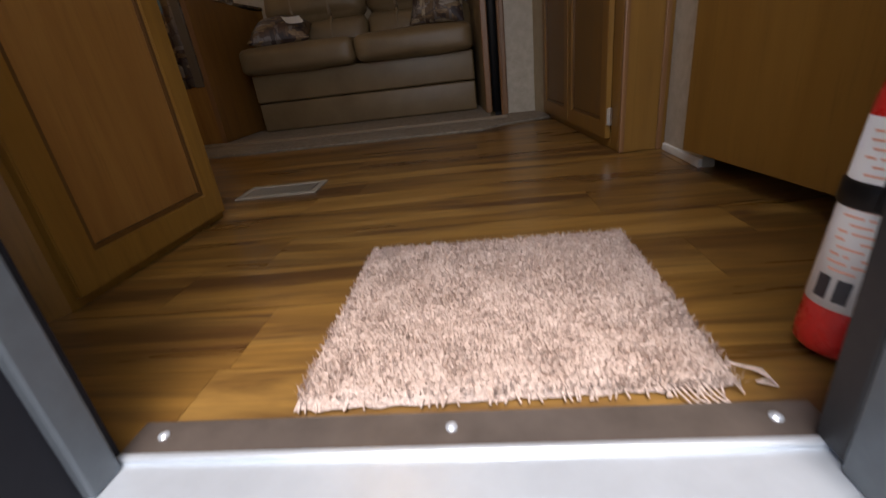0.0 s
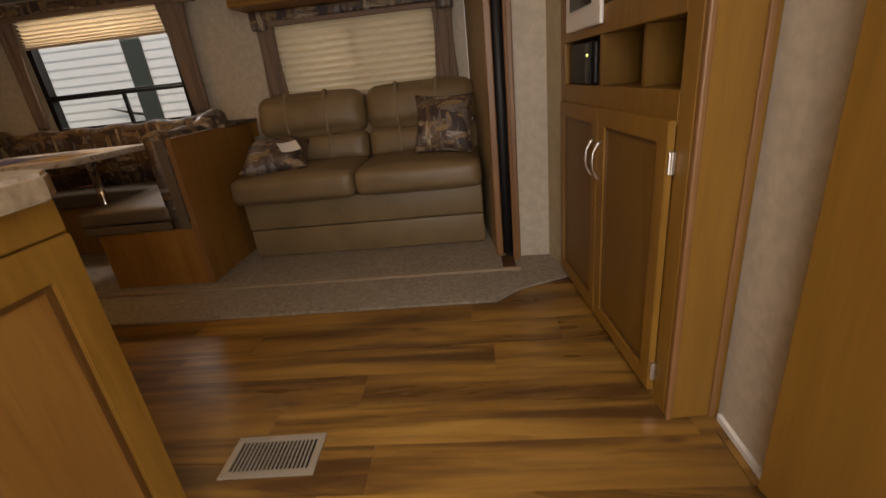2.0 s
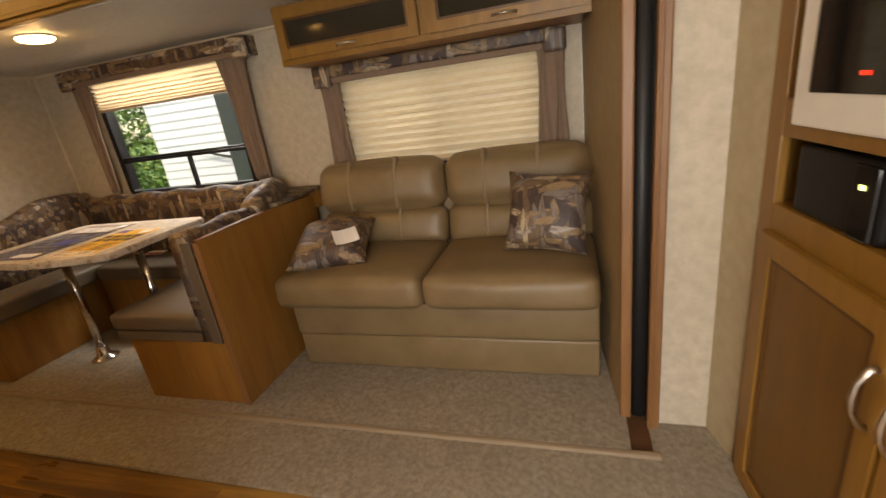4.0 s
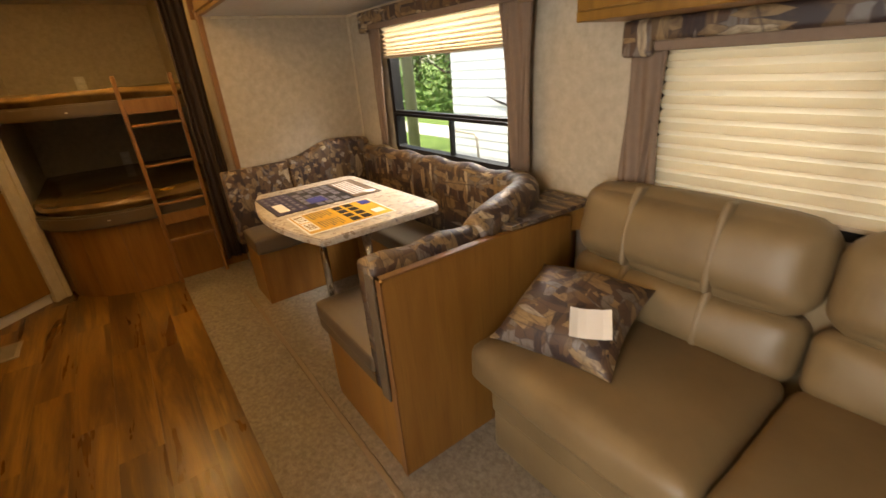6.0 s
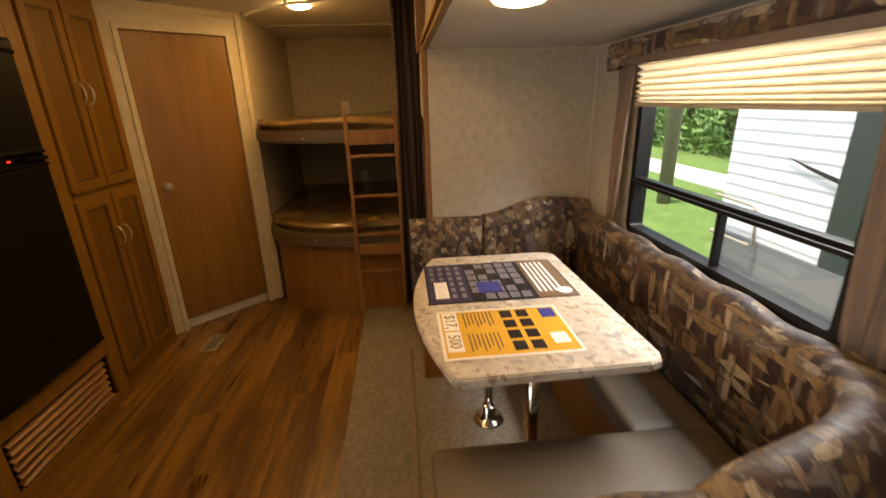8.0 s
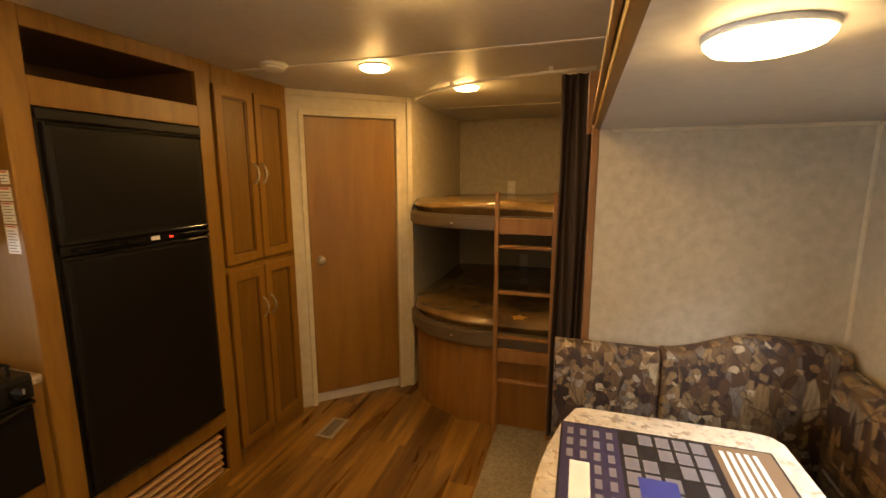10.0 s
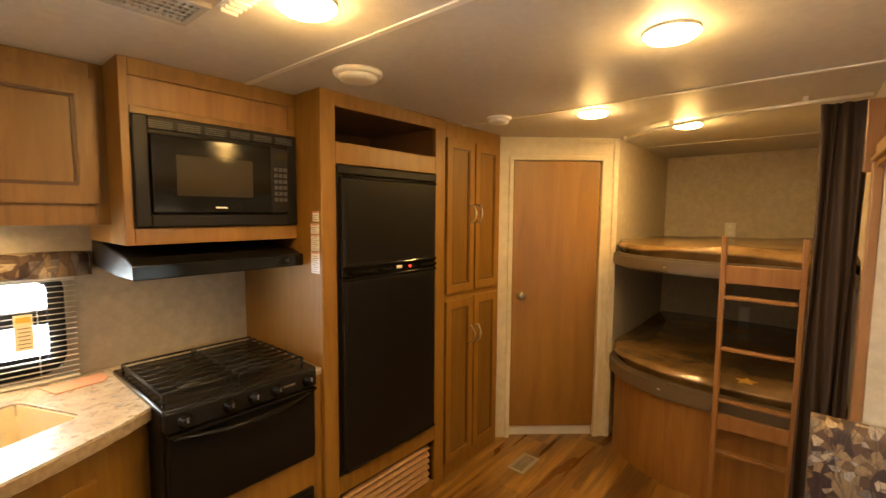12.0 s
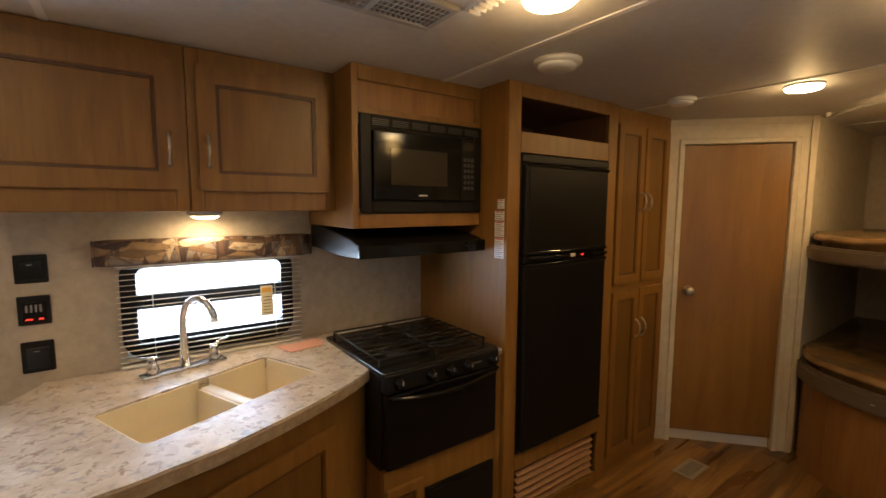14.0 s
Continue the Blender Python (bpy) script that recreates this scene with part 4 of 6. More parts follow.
def sink_run():
    hole = [tuple((SM @ Vector((x, y, 0))).xy) for x, y in round_rect(-0.300, 0.300, -0.155, 0.155, 0.035, 4)]
    top = holed([(-1.42, WY), *FRONT, *CORNER, (-0.44, WY)], [hole], 0.826, 0.87)
    ct = single("countertop", top, GRANITE, "mottled beige stone-look laminate countertop with curved front", "countertop")
    em = bmesh.new()
    line = [Vector((x, y, 0)) for x, y in [*FRONT, *CORNER]]
    rows = []
    for i, p in enumerate(line):
        d = (line[min(i + 1, len(line) - 1)] - line[max(i - 1, 0)]).normalized()
        q = p + Vector((-d.y, d.x, 0)) * 0.003
        rows.append([em.verts.new((*c.xy, z)) for c, z in ((p, 0.828), (q, 0.829), (q, 0.862), (p, 0.864))])
    for a, b2 in zip(rows, rows[1:]):
        for k in range(3):
            em.faces.new((a[k], b2[k], b2[k + 1], a[k + 1]))
    part("edge_band", em, EDGE_BAND, ct, "darker tan laminate edge band")
    single("range_side_countertop", join(bx(-2.0, -1.966, WY, 1.135, 0.845, 0.872, 0.004), bx(-1.966, -1.42, WY, 0.58, 0.845, 0.872, 0.004)), GRANITE, "narrow beige laminate counter strip round the range", "countertop")
    b = thing("sink_base_cabinet", (-0.9, 0.9, 0), "honey-maple base cabinet with angled front under the sink", "cabinet")
    shell = [(-1.418, WY), (-1.418, 0.985), (-1.33, 1.035), (-0.75, 1.265), (-0.55, 1.31), (-0.275, 1.31), (-0.275, 0.80), (-0.46, WY)]
    part("body", prism(shell, 0.0, 0.66), WOOD, b)
    part("rim", holed(shell, [[(-1.40, WY + 0.02), (-1.40, 0.975), (-1.325, 1.015), (-0.745, 1.245), (-0.55, 1.29), (-0.295, 1.29), (-0.295, 0.81), (-0.47, WY + 0.02)]], 0.66, 0.831), WOOD, b)
    m = Matrix.Translation((-0.74, 1.272, 0.10)) @ Matrix.Rotation(math.atan2(1.035 - 1.265, -1.33 + 0.75), 4, "Z")
    panel_door(b, 0.56, 0.62, m, (0.04, 0.5), 0.06)
    m2 = Matrix.Translation((-0.274, 0.81, 0.02)) @ pose(0, 0, 0, 0, 0, 90)
    panel_door(b, 0.49, 0.745, m2, None, 0.065, None, WOOD_LAM)
    part("top_rail", bx(-0.276, -0.260, 0.81, 1.30, 0.768, 0.826, 0.003), WOOD, b)
    ang = math.atan2(0.80 - WY, -0.285 + 0.46)
    panel_door(b, 0.33, 0.66, Matrix.Translation((-0.452, WY + 0.012, 0.06)) @ Matrix.Rotation(ang, 4, "Z"), None, 0.05, None, WOOD_LAM)
    s = thing("kitchen_sink", (SINK_AT.x, SINK_AT.y, 0.68), "cream moulded double-bowl kitchen sink set into the counter", "sink")
    for x0, x1 in ((-0.298, 0.015), (0.055, 0.298)):
        t = 0.006
        bowl = join(bx(x0, x1, -0.152, 0.152, 0.69, 0.696), bx(x0, x0 + t, -0.152, 0.152, 0.69, 0.864 if x0 < 0 else 0.838), bx(x1 - t, x1, -0.152, 0.152, 0.69, 0.864 if x1 > 0.1 else 0.838), bx(x0, x1, -0.152, -0.152 + t, 0.69, 0.864), bx(x0, x1, 0.152 - t, 0.152, 0.69, 0.864))
        bowl.transform(SM)
        p = part("bowl", bowl, CREAM, s)
        c = SM @ Vector(((x0 + x1) / 2, 0, 0.696))
        part("drain", lathe([(0.042, 0), (0.042, 0.003), (0.030, 0.004), (0.010, 0.001)], c, 20), CHROME, p)
    part("divider", bx(0.013, 0.057, -0.146, 0.146, 0.70, 0.842, 0.012, 3, SM), CREAM, s)
    f = thing("kitchen_faucet", (-0.85, 0.61, 0.87), "chrome high-arc kitchen faucet with two lever handles", "faucet")
    fm = Matrix.Translation((-0.855, 0.618, 0.87)) @ Matrix.Rotation(math.atan2(SINK_U.y, SINK_U.x) - 0.18, 4, "Z")
    part("base_plate", bx(-0.145, 0.145, -0.026, 0.026, 0, 0.014, 0.007, 3, fm), CHROME, f)
    pts = [(-0.855, 0.618, 0.88), (-0.855, 0.618, 0.96), (-0.855, 0.620, 1.05)]
    dirv = Vector((-0.62, 0.78))
    for k in range(1, 11):
        a = math.pi * k / 10.5
        pts.append((-0.855 + dirv.x * 0.075 * (1 - math.cos(a)), 0.62 + dirv.y * 0.075 * (1 - math.cos(a)), 1.05 + 0.095 * math.sin(a)))
    part("spout", tube(pts, [0.017, 0.0145] + [0.0125] * (len(pts) - 3) + [0.0135], 14), CHROME, f, "", True)
    for sx in (-1, 1):
        c = fm @ Vector((sx * 0.105, 0, 0.012))
        h = part("handle_base", lathe([(0.022, 0), (0.021, 0.02), (0.015, 0.04), (0.017, 0.055), (0.010, 0.062)], c, 18), CHROME, f, "", True)
        tip = c + Vector((0.075 if sx < 0 else -0.06, -0.012 if sx < 0 else -0.05, 0.062 if sx < 0 else 0.068))
        part("lever", tube([c + Vector((0, 0, 0.055)), (c + tip) / 2 + Vector((0, 0, 0.03)), tip], [0.008, 0.006, 0.007], 10), CHROME, h, "", True)
    single("paper_leaflet", prism([(-1.20, 0.55), (-1.235, 0.668), (-1.30, 0.655), (-1.375, 0.648), (-1.402, 0.60), (-1.385, 0.53), (-1.29, 0.555)], 0.8705, 0.8745, 0.001), PINK, "folded pink paper leaflet lying on the counter", "leaflet")


def kitchen_window_things():
    v = thing("kitchen_valance", (-0.99, WY, 1.26), "short camouflage-print valance board above the kitchen window", "valance")
    part("board", cushion(-1.375, -0.605, WY + 0.002, WY + 0.05, 1.263, 1.36, 0.012, (0, 0.004, 0), 9), CAMO, v, "", True)
    for xa in (-1.382, -0.6045):
        part("end_piece", bx(xa, xa + 0.0065, WY + 0.002, WY + 0.046, 1.266, 1.357, 0.002), CAMO, v, "camouflage end piece")
    b = thing("mini_blind", (-0.99, WY + 0.02, 0.885), "cream mini blind with open slats over the kitchen window", "blind")
    part("headrail", bx(-1.33, -0.66, WY + 0.008, WY + 0.034, 1.255, 1.275, 0.002), WHITE, b)
    me = None
    for k in range(18):
        z = 0.897 + k * 0.0208
        bm = bx(-1.33, -0.66, -0.0125, 0.0125, -0.0009, 0.0009)
        ob = part("slat", bm, WHITE, b) if me is None else new("slat", me)
        if me is None:
            me = ob.data
        else:
            ob.parent = b
            ob.matrix_parent_inverse = Matrix.Translation(-Vector(b.location))
        ob.matrix_basis = Matrix.Translation((0, WY + 0.024, z)) @ pose(0, 0, 0, 9, 0, 0)
    part("bottom_rail", bx(-1.33, -0.66, WY + 0.012, WY + 0.036, 0.874, 0.886, 0.003), WHITE, b)
    for x in (-1.22, -0.77):
        part("cord", cyl((x, WY + 0.024, 0.88), (x, WY + 0.024, 1.26), 0.0012, n=6), WHITE, b)
    t = single("hang_tag", bx(-1.205, -1.155, WY + 0.042, WY + 0.044, 1.01, 1.14, 0.001), plain("tag_card", (0.80, 0.72, 0.46), 0.7), "cream and yellow tag hanging on the mini blind", "tag")
    part("heading", bx(-1.20, -1.16, WY + 0.044, WY + 0.0446, 1.112, 1.132), YELLOW, t)
    for j in range(6):
        part("print_line", bx(-1.198, -1.166 + 0.004 * (j % 2), WY + 0.044, WY + 0.0446, 1.02 + j * 0.014, 1.023 + j * 0.014), PRINT_BROWN, t)
    for z0, z1, lab in ((1.222, 1.318, "square black control panel on the wall"), (1.078, 1.178, "black tank monitor panel with red lights"), (0.912, 1.02, "square black outlet plate on the wall")):
        o = thing("wall_panel", (-0.43, WY, z0), lab, "wall panel", "black wall panels")
        part("plate", bx(-0.478, -0.392, WY, WY + 0.010, z0, z1, 0.006, 3), BLACK, o)
        part("inset", bx(-0.465, -0.405, WY + 0.010, WY + 0.013, z0 + 0.014, z1 - 0.02, 0.003), BLACK_GLOSS, o)
        if "red" in lab:
            part("indicator", join(bx(-0.458, -0.445, WY + 0.013, WY + 0.015, z0 + 0.018, z0 + 0.023), bx(-0.43, -0.412, WY + 0.013, WY + 0.015, z0 + 0.018, z0 + 0.023)), LED, o)
            part("label_bars", join(*[bx(-0.455 + i * 0.012, -0.449 + i * 0.012, WY + 0.013, WY + 0.014, z0 + 0.045, z0 + 0.07) for i in range(4)]), PRINT_GREY, o)
        else:
            part("mark", bx(-0.44, -0.425, WY + 0.013, WY + 0.0145, z1 - 0.035, z1 - 0.032), PRINT_GREY, o)


sink_run()
kitchen_window_things()


# ---- bunks ----
def bunk_outline(inset=0.0, n=14):
    """Bunk front: a curve from the bathroom wall round to straight."""
    pts = [(RX + 0.002, 1.662), (-3.96 - inset, 1.662)]
    for k in range(1, n + 1):
        a = math.pi / 2 * k / n
        pts.append((-3.96 + 0.46 * math.sin(a) ** 0.9 - inset, 1.662 + 0.60 * (1 - math.cos(a)) ** 0.95 + inset * 0.4))
    pts += [(-3.50 - inset, SY - 0.002), (RX + 0.002, SY - 0.002)]
    return pts


def bunks():
    for z0, zb, zm, label in ((0.505, 0.60, 0.625, "lower bunk with rounded corner, brown vinyl mattress and wooden base"), (1.195, 1.275, 1.30, "upper bunk with rounded corner and brown vinyl mattress")):
        b = thing("bunk_bed", (-4.3, 2.2, 0.0 if z0 < 1 else z0), label, "bunk bed")
        if z0 < 1:
            part("base", prism(bunk_outline(0.05), 0.0, 0.505), WOOD_LAM, b, "wood-grain laminate base")
            for k in (4, 8, 12):
                x, y = bunk_outline(0.05)[k]
                part("seam", bx(x - 0.003, x + 0.004, y - 0.003, y + 0.003, 0.01, 0.50), WOOD_TRIM, b)
        part("deck_band", prism(bunk_outline(0.0), z0, zb, 0.012), BAND, b, "brown padded vinyl edge band")
        mat = prism(bunk_outline(0.035, 20), zb, zm + 0.02, 0.012)
        bmesh.ops.triangulate(mat, faces=[f for f in mat.faces if len(f.verts) > 4])
        bmesh.ops.subdivide_edges(mat, edges=[e for e in mat.edges if e.calc_length() > 0.15], cuts=5, use_grid_fill=True)
        for v in mat.verts:
            if v.co.z > zb + 0.01:
                v.co.z += 0.022 * noise.noise(v.co * 2.6) + 0.01 * noise.noise(v.co * 7) + 0.012
        part("mattress", mat, MATTRESS, b, "crinkled dark brown vinyl mattress", True)
        part("emblem", bx(-3.535, -3.525, 2.05, 2.09, zb - 0.05, zb - 0.043, 0.001), NICKEL, b)
    for y, z in ((2.149, 1.391), (2.278, 0.72)):
        o = thing("wall_outlet", (RX, y, z), "white double outlet plate on the rear wall", "outlet", "bunk outlets")
        part("plate", bx(RX, RX + 0.006, y - 0.036, y + 0.036, z - 0.058, z + 0.058, 0.003), WHITE, o)
        for s in (-0.024, 0.024):
            part("socket", bx(RX + 0.006, RX + 0.009, y - 0.017, y + 0.017, z + s - 0.014, z + s + 0.014, 0.004), PAPER, o)
    fl = thing("yellow_tag", (-3.66, 2.44, 0.645), "small yellow paper star tag lying on the mattress", "tag")
    part("star", prism([(-3.66 + (0.05 if k % 2 else 0.026) * math.cos(k * math.pi / 5), 2.44 + (0.05 if k % 2 else 0.026) * math.sin(k * math.pi / 5)) for k in range(10)], 0.652, 0.660), YELLOW, fl)


def ladder():
    ld = thing("bunk_ladder", (-3.46, 2.49, 0.0), "slim wooden bunk ladder leaning on the bunk front", "ladder")
    lean = pose(-3.475, 0, 0, 0, 0.8, 0)
    for y in (2.335, 2.64):
        part("rail", bx(-0.014, 0.014, y - 0.012, y + 0.012, 0.012, 1.41, 0.005, 2, lean), WOOD_LADDER, ld)
    for z0, z1 in ((1.185, 1.27), (0.455, 0.53)):
        part("board", bx(-0.010, 0.010, 2.347, 2.628, z0, z1, 0.003, 2, lean), WOOD_LADDER, ld)
    for z in (1.115, 0.86, 0.60, 0.335):
        part("rung", bx(-0.016, 0.016, 2.347, 2.628, z - 0.009, z + 0.009, 0.005, 2, lean), WOOD_LADDER, ld)


def curtain(name, x0, x1, y, z0, z1, folds, depth, mat, label, flare=0.0, along="x", group="", gather=None):
    """A hanging cloth with folds, 4 mm thick, drawn in to 'gather' (x0, x1) at its foot."""
    bm = bmesh.new()
    n, rows = folds * 8, 14
    grid = []
    for side in (0, 0.004):
        g = []
        for r in range(rows + 1):
            f = r / rows
            z = z1 + (z0 - z1) * f
            ga, gb = gather or (x0, x1)
            a, b = x0 + (ga - x0) * f, x1 + (gb - x1) * f
            row = []
            for k in range(n + 1):
                s = k / n
                w = depth * (math.sin(2 * math.pi * folds * s) + 0.35 * math.sin(2 * math.pi * folds * 0.43 * s + 1 + f)) * (0.55 + 0.45 * f)
                u = a + (b - a) * s + 0.008 * math.sin(5 * f + 9 * s)
                row.append(bm.verts.new((u, y + w + side, z) if along == "x" else (y + w + side, u, z)))
            g.append(row)
        grid.append(g)
    for g in grid:
        for r in range(rows):
            for k in range(n):
                bm.faces.new((g[r][k], g[r][k + 1], g[r + 1][k + 1], g[r + 1][k]))
    for r in range(rows):
        for k in (0, n):
            bm.faces.new((grid[0][r][k], grid[0][r + 1][k], grid[1][r + 1][k], grid[1][r][k]))
    for k in range(n):
        for r in (0, rows):
            bm.faces.new((grid[0][r][k], grid[0][r][k + 1], grid[1][r][k + 1], grid[1][r][k]))
    bmesh.ops.recalc_face_normals(bm, faces=bm.faces[:])
    return single(name, bm, mat, label, "curtain", group, "", True)


bunks()
ladder()
curtain("bunk_curtain", 2.65, 2.80, -3.30, 0.16, 1.95, 4, 0.022, CURTAIN_DARK, "dark brown privacy curtain gathered beside the bunks", 0, "y")
track = [(-3.86, 1.72, 1.975), (-3.74, 1.80, 1.975), (-3.62, 1.92, 1.975), (-3.52, 2.06, 1.975), (-3.44, 2.22, 1.975), (-3.38, 2.40, 1.975), (-3.34, 2.60, 1.975), (-3.32, 2.80, 1.975)]
tr = thing("curtain_track", (-3.5, 2.2, 1.97), "curved pale curtain track under the ceiling", "curtain track")
part("rail", tube(track, 0.008, 8), WHITE, tr, "", True)
for k in (0, 3, 6):
    part("bracket", bx(track[k][0] - 0.01, track[k][0] + 0.01, track[k][1] - 0.01, track[k][1] + 0.01, 1.975, 2.0, 0.002), WHITE, tr)


# ---- dinette in the slide-out ----
FZ = 0.028


def back_profile(y0, y1, base, hump, at, width):
    """Top line of a seat back that swells to a hump."""
    n = 24
    out = []
    for k in range(n + 1):
        y = y0 + (y1 - y0) * k / n
        s = min(1, max(0, (y - (at - width)) / width))
        f = s * s * (3 - 2 * s)
        if y > at:
            f = max(0.0, 1 - ((y - at) / 0.34) ** 2 * 0.5)
        out.append((y, base + (hump - base) * f))
    return out


def padded_back(x0, x1, prof, z0, round_=0.035):
    """A padded seat back running along y with a shaped top line."""
    bm = bmesh.new()
    n = 8
    rings = []
    for y, zt in prof:
        ring = [(x0, z0), (x1, z0)]
        for k in range(n + 1):
            a = math.pi * k / n
            ring.append(((x0 + x1) / 2 + (x1 - x0) / 2 * math.cos(a), zt - round_ + round_ * math.sin(a)))
        rings.append([bm.verts.new((x + 0.004 * noise.noise((x * 9, y * 9, z * 9)), y, z)) for x, z in ring])
    m = len(rings[0])
    for a, b in zip(rings, rings[1:]):
        for k in range(m):
            bm.faces.new((a[k], a[(k + 1) % m], b[(k + 1) % m], b[k]))
    bm.faces.new(rings[0])
    bm.faces.new(rings[-1])
    bmesh.ops.recalc_face_normals(bm, faces=bm.faces[:])
    return bm


def swept_pad(path, z0, width=0.10, round_=0.045):
    """A padded roll that follows a curve on the floor plan; path holds (x, y, top)."""
    bm = bmesh.new()
    n, fine = 8, []
    for i in range(len(path) - 1):
        p0, p1, p2, p3 = (Vector(path[max(0, min(len(path) - 1, i + k))]) for k in (-1, 0, 1, 2))
        for j in range(5):
            u = j / 5
            fine.append(0.5 * (2 * p1 + (p2 - p0) * u + (2 * p0 - 5 * p1 + 4 * p2 - p3) * u ** 2 + (3 * p1 - p0 - 3 * p2 + p3) * u ** 3))
    fine.append(Vector(path[-1]))
    rings = []
    for i, p in enumerate(fine):
        d = fine[min(i + 1, len(fine) - 1)] - fine[max(i - 1, 0)]
        side = Vector((-d.y, d.x, 0)).normalized()
        end = 0.8 if i in (0, len(fine) - 1) else 1.0
        ring = [(-width / 2, z0), (width / 2, z0)]
        for k in range(n + 1):
            a = math.pi * k / n
            ring.append((width / 2 * math.cos(a), p.z - round_ + round_ * math.sin(a) * end))
        row = []
        for u, z in ring:
            q = Vector((p.x, p.y, 0)) + side * u * end
            row.append(bm.verts.new((q.x + 0.005 * noise.noise((q.x * 11, q.y * 11, z * 11)), q.y, z + 0.004 * noise.noise((q.x * 14, q.y * 14, 3)))))
        rings.append(row)
    m = len(rings[0])
    for a, b in zip(rings, rings[1:]):
        for k in range(m):
            bm.faces.new((a[k], a[(k + 1) % m], b[(k + 1) % m], b[k]))
    bm.faces.new(rings[0])
    bm.faces.new(rings[-1])
    bmesh.ops.recalc_face_normals(bm, faces=bm.faces[:])
    return bm


def dinette():
    py, top = 2.717, 0.80
    # rear bench, its back against the end wall
    b = thing("dinette_bench", (-2.8, 3.1, FZ), "U-shaped dinette bench, rear seat, camouflage back and brown vinyl seat", "bench", "dinette seating")
    part("base", bx(-2.93, -2.635, py + 0.01, BY - 0.02, FZ, 0.375, 0.003), WOOD_LAM, b, "wood laminate base")
    part("seat", cushion(-2.88, -2.585, py - 0.005, BY - 0.13, 0.375, 0.475, 0.022, (0, 0, 0.006), 11), BAND, b, "flat brown vinyl seat cushion", True)
    part("backrest", padded_back(-2.955, -2.865, back_profile(py - 0.03, 3.08, 0.835, 0.845, 3.3, 0.3), 0.38), CAMO, b, "camouflage fabric backrest", True)
    part("backrest", padded_back(-2.955, -2.855, back_profile(3.085, BY - 0.03, 0.845, 0.925, 3.40, 0.31), 0.38), CAMO, b, "camouflage fabric backrest", True)
    # window bench
    w = thing("dinette_bench", (-2.1, 3.4, FZ), "U-shaped dinette bench, window seat with a long camouflage backrest", "bench", "dinette seating")
    part("base", bx(-2.63, -1.60, 3.36, BY - 0.02, FZ, 0.375, 0.003), WOOD_LAM, w, "wood laminate base")
    part("seat", cushion(-2.583, -1.655, 3.315, BY - 0.11, 0.375, 0.47, 0.022, (0, 0, 0.006), 11), BAND, w, "flat brown vinyl seat cushion", True)
    bk = padded_back(-0.05, 0.05, [(k * 1.44 / 24, 0.868 + 0.008 * math.sin(k * 1.3)) for k in range(25)], 0.40, 0.04)
    bk.transform(Matrix.Translation((-1.36, BY - 0.062, 0)) @ pose(0, 0, 0, 0, 0, 90))
    part("backrest", bk, CAMO, w, "long camouflage fabric backrest under the window", True)
    part("ledge", bx(-2.92, -1.10, BY - 0.06, BY - 0.005, 0.06, 0.78), WOOD_LAM, w)
    # front bench with its wooden end panel
    f = thing("dinette_bench", (-1.35, 3.1, FZ), "U-shaped dinette bench, front seat with wood end panel beside the sofa", "bench", "dinette seating")
    part("base", bx(-1.60, -1.056, py + 0.004, 3.36, FZ, 0.375, 0.003), WOOD_LAM, f, "wood laminate base")
    part("end_panel", prism([(py, FZ), (3.56, FZ), (3.56, 0.772), (3.50, 0.785), (3.16, 0.80), (py + 0.02, 0.80), (py, 0.79)], -1.055, -1.03, 0.003, Matrix(((0, 0, 1, 0), (1, 0, 0, 0), (0, 1, 0, 0), (0, 0, 0, 1)))), WOOD_LAM, f, "honey wood laminate panel")
    part("edge_band", join(bx(-1.057, -1.028, py - 0.003, py, FZ, 0.795), bx(-1.058, -1.027, py + 0.005, 3.15, 0.799, 0.804, 0.002)), WOOD_TRIM, f)
    part("seat", cushion(-1.665, -1.15, py - 0.012, BY - 0.12, 0.395, 0.475, 0.02, (0, 0, 0.006), 11), BAND, f, "flat brown vinyl seat cushion", True)
    part("seat_edge", bx(-1.66, -1.15, py - 0.004, py + 0.02, 0.345, 0.392, 0.006), BAND, f, "brown vinyl band")
    part("backrest", padded_back(-1.165, -1.075, [(py - 0.004 + k * 0.42 / 12, 0.838 + 0.006 * math.sin(k)) for k in range(13)], 0.35, 0.035), CAMO, f, "camouflage fabric backrest", True)
    part("corner_pad", swept_pad([(-1.112, 3.125, 0.848), (-1.125, 3.20, 0.878), (-1.145, 3.32, 0.900), (-1.19, 3.45, 0.908), (-1.265, 3.55, 0.900), (-1.37, 3.612, 0.882), (-1.44, 3.628, 0.868)], 0.44, 0.115, 0.055), CAMO, f, "rounded camouflage corner pad", True)
    part("shelf_cover", prism([(-1.085, 3.22), (-1.032, 3.24), (-1.005, 3.60), (-1.03, 3.66), (-1.25, 3.67), (-1.21, 3.55), (-1.12, 3.42)], 0.798, 0.815, 0.005), CAMO, f, "camouflage cover on the corner shelf")
    part("shelf_base", prism([(-1.10, 3.30), (-1.056, 3.30), (-1.056, 3.56), (-1.02, 3.62), (-1.22, 3.65), (-1.16, 3.48)], 0.70, 0.797), WOOD_LAM, f)
    part("end_strip", bx(-1.112, -1.06, py - 0.012, py - 0.002, 0.345, 0.80, 0.005), BAND, f, "brown vinyl end strip")


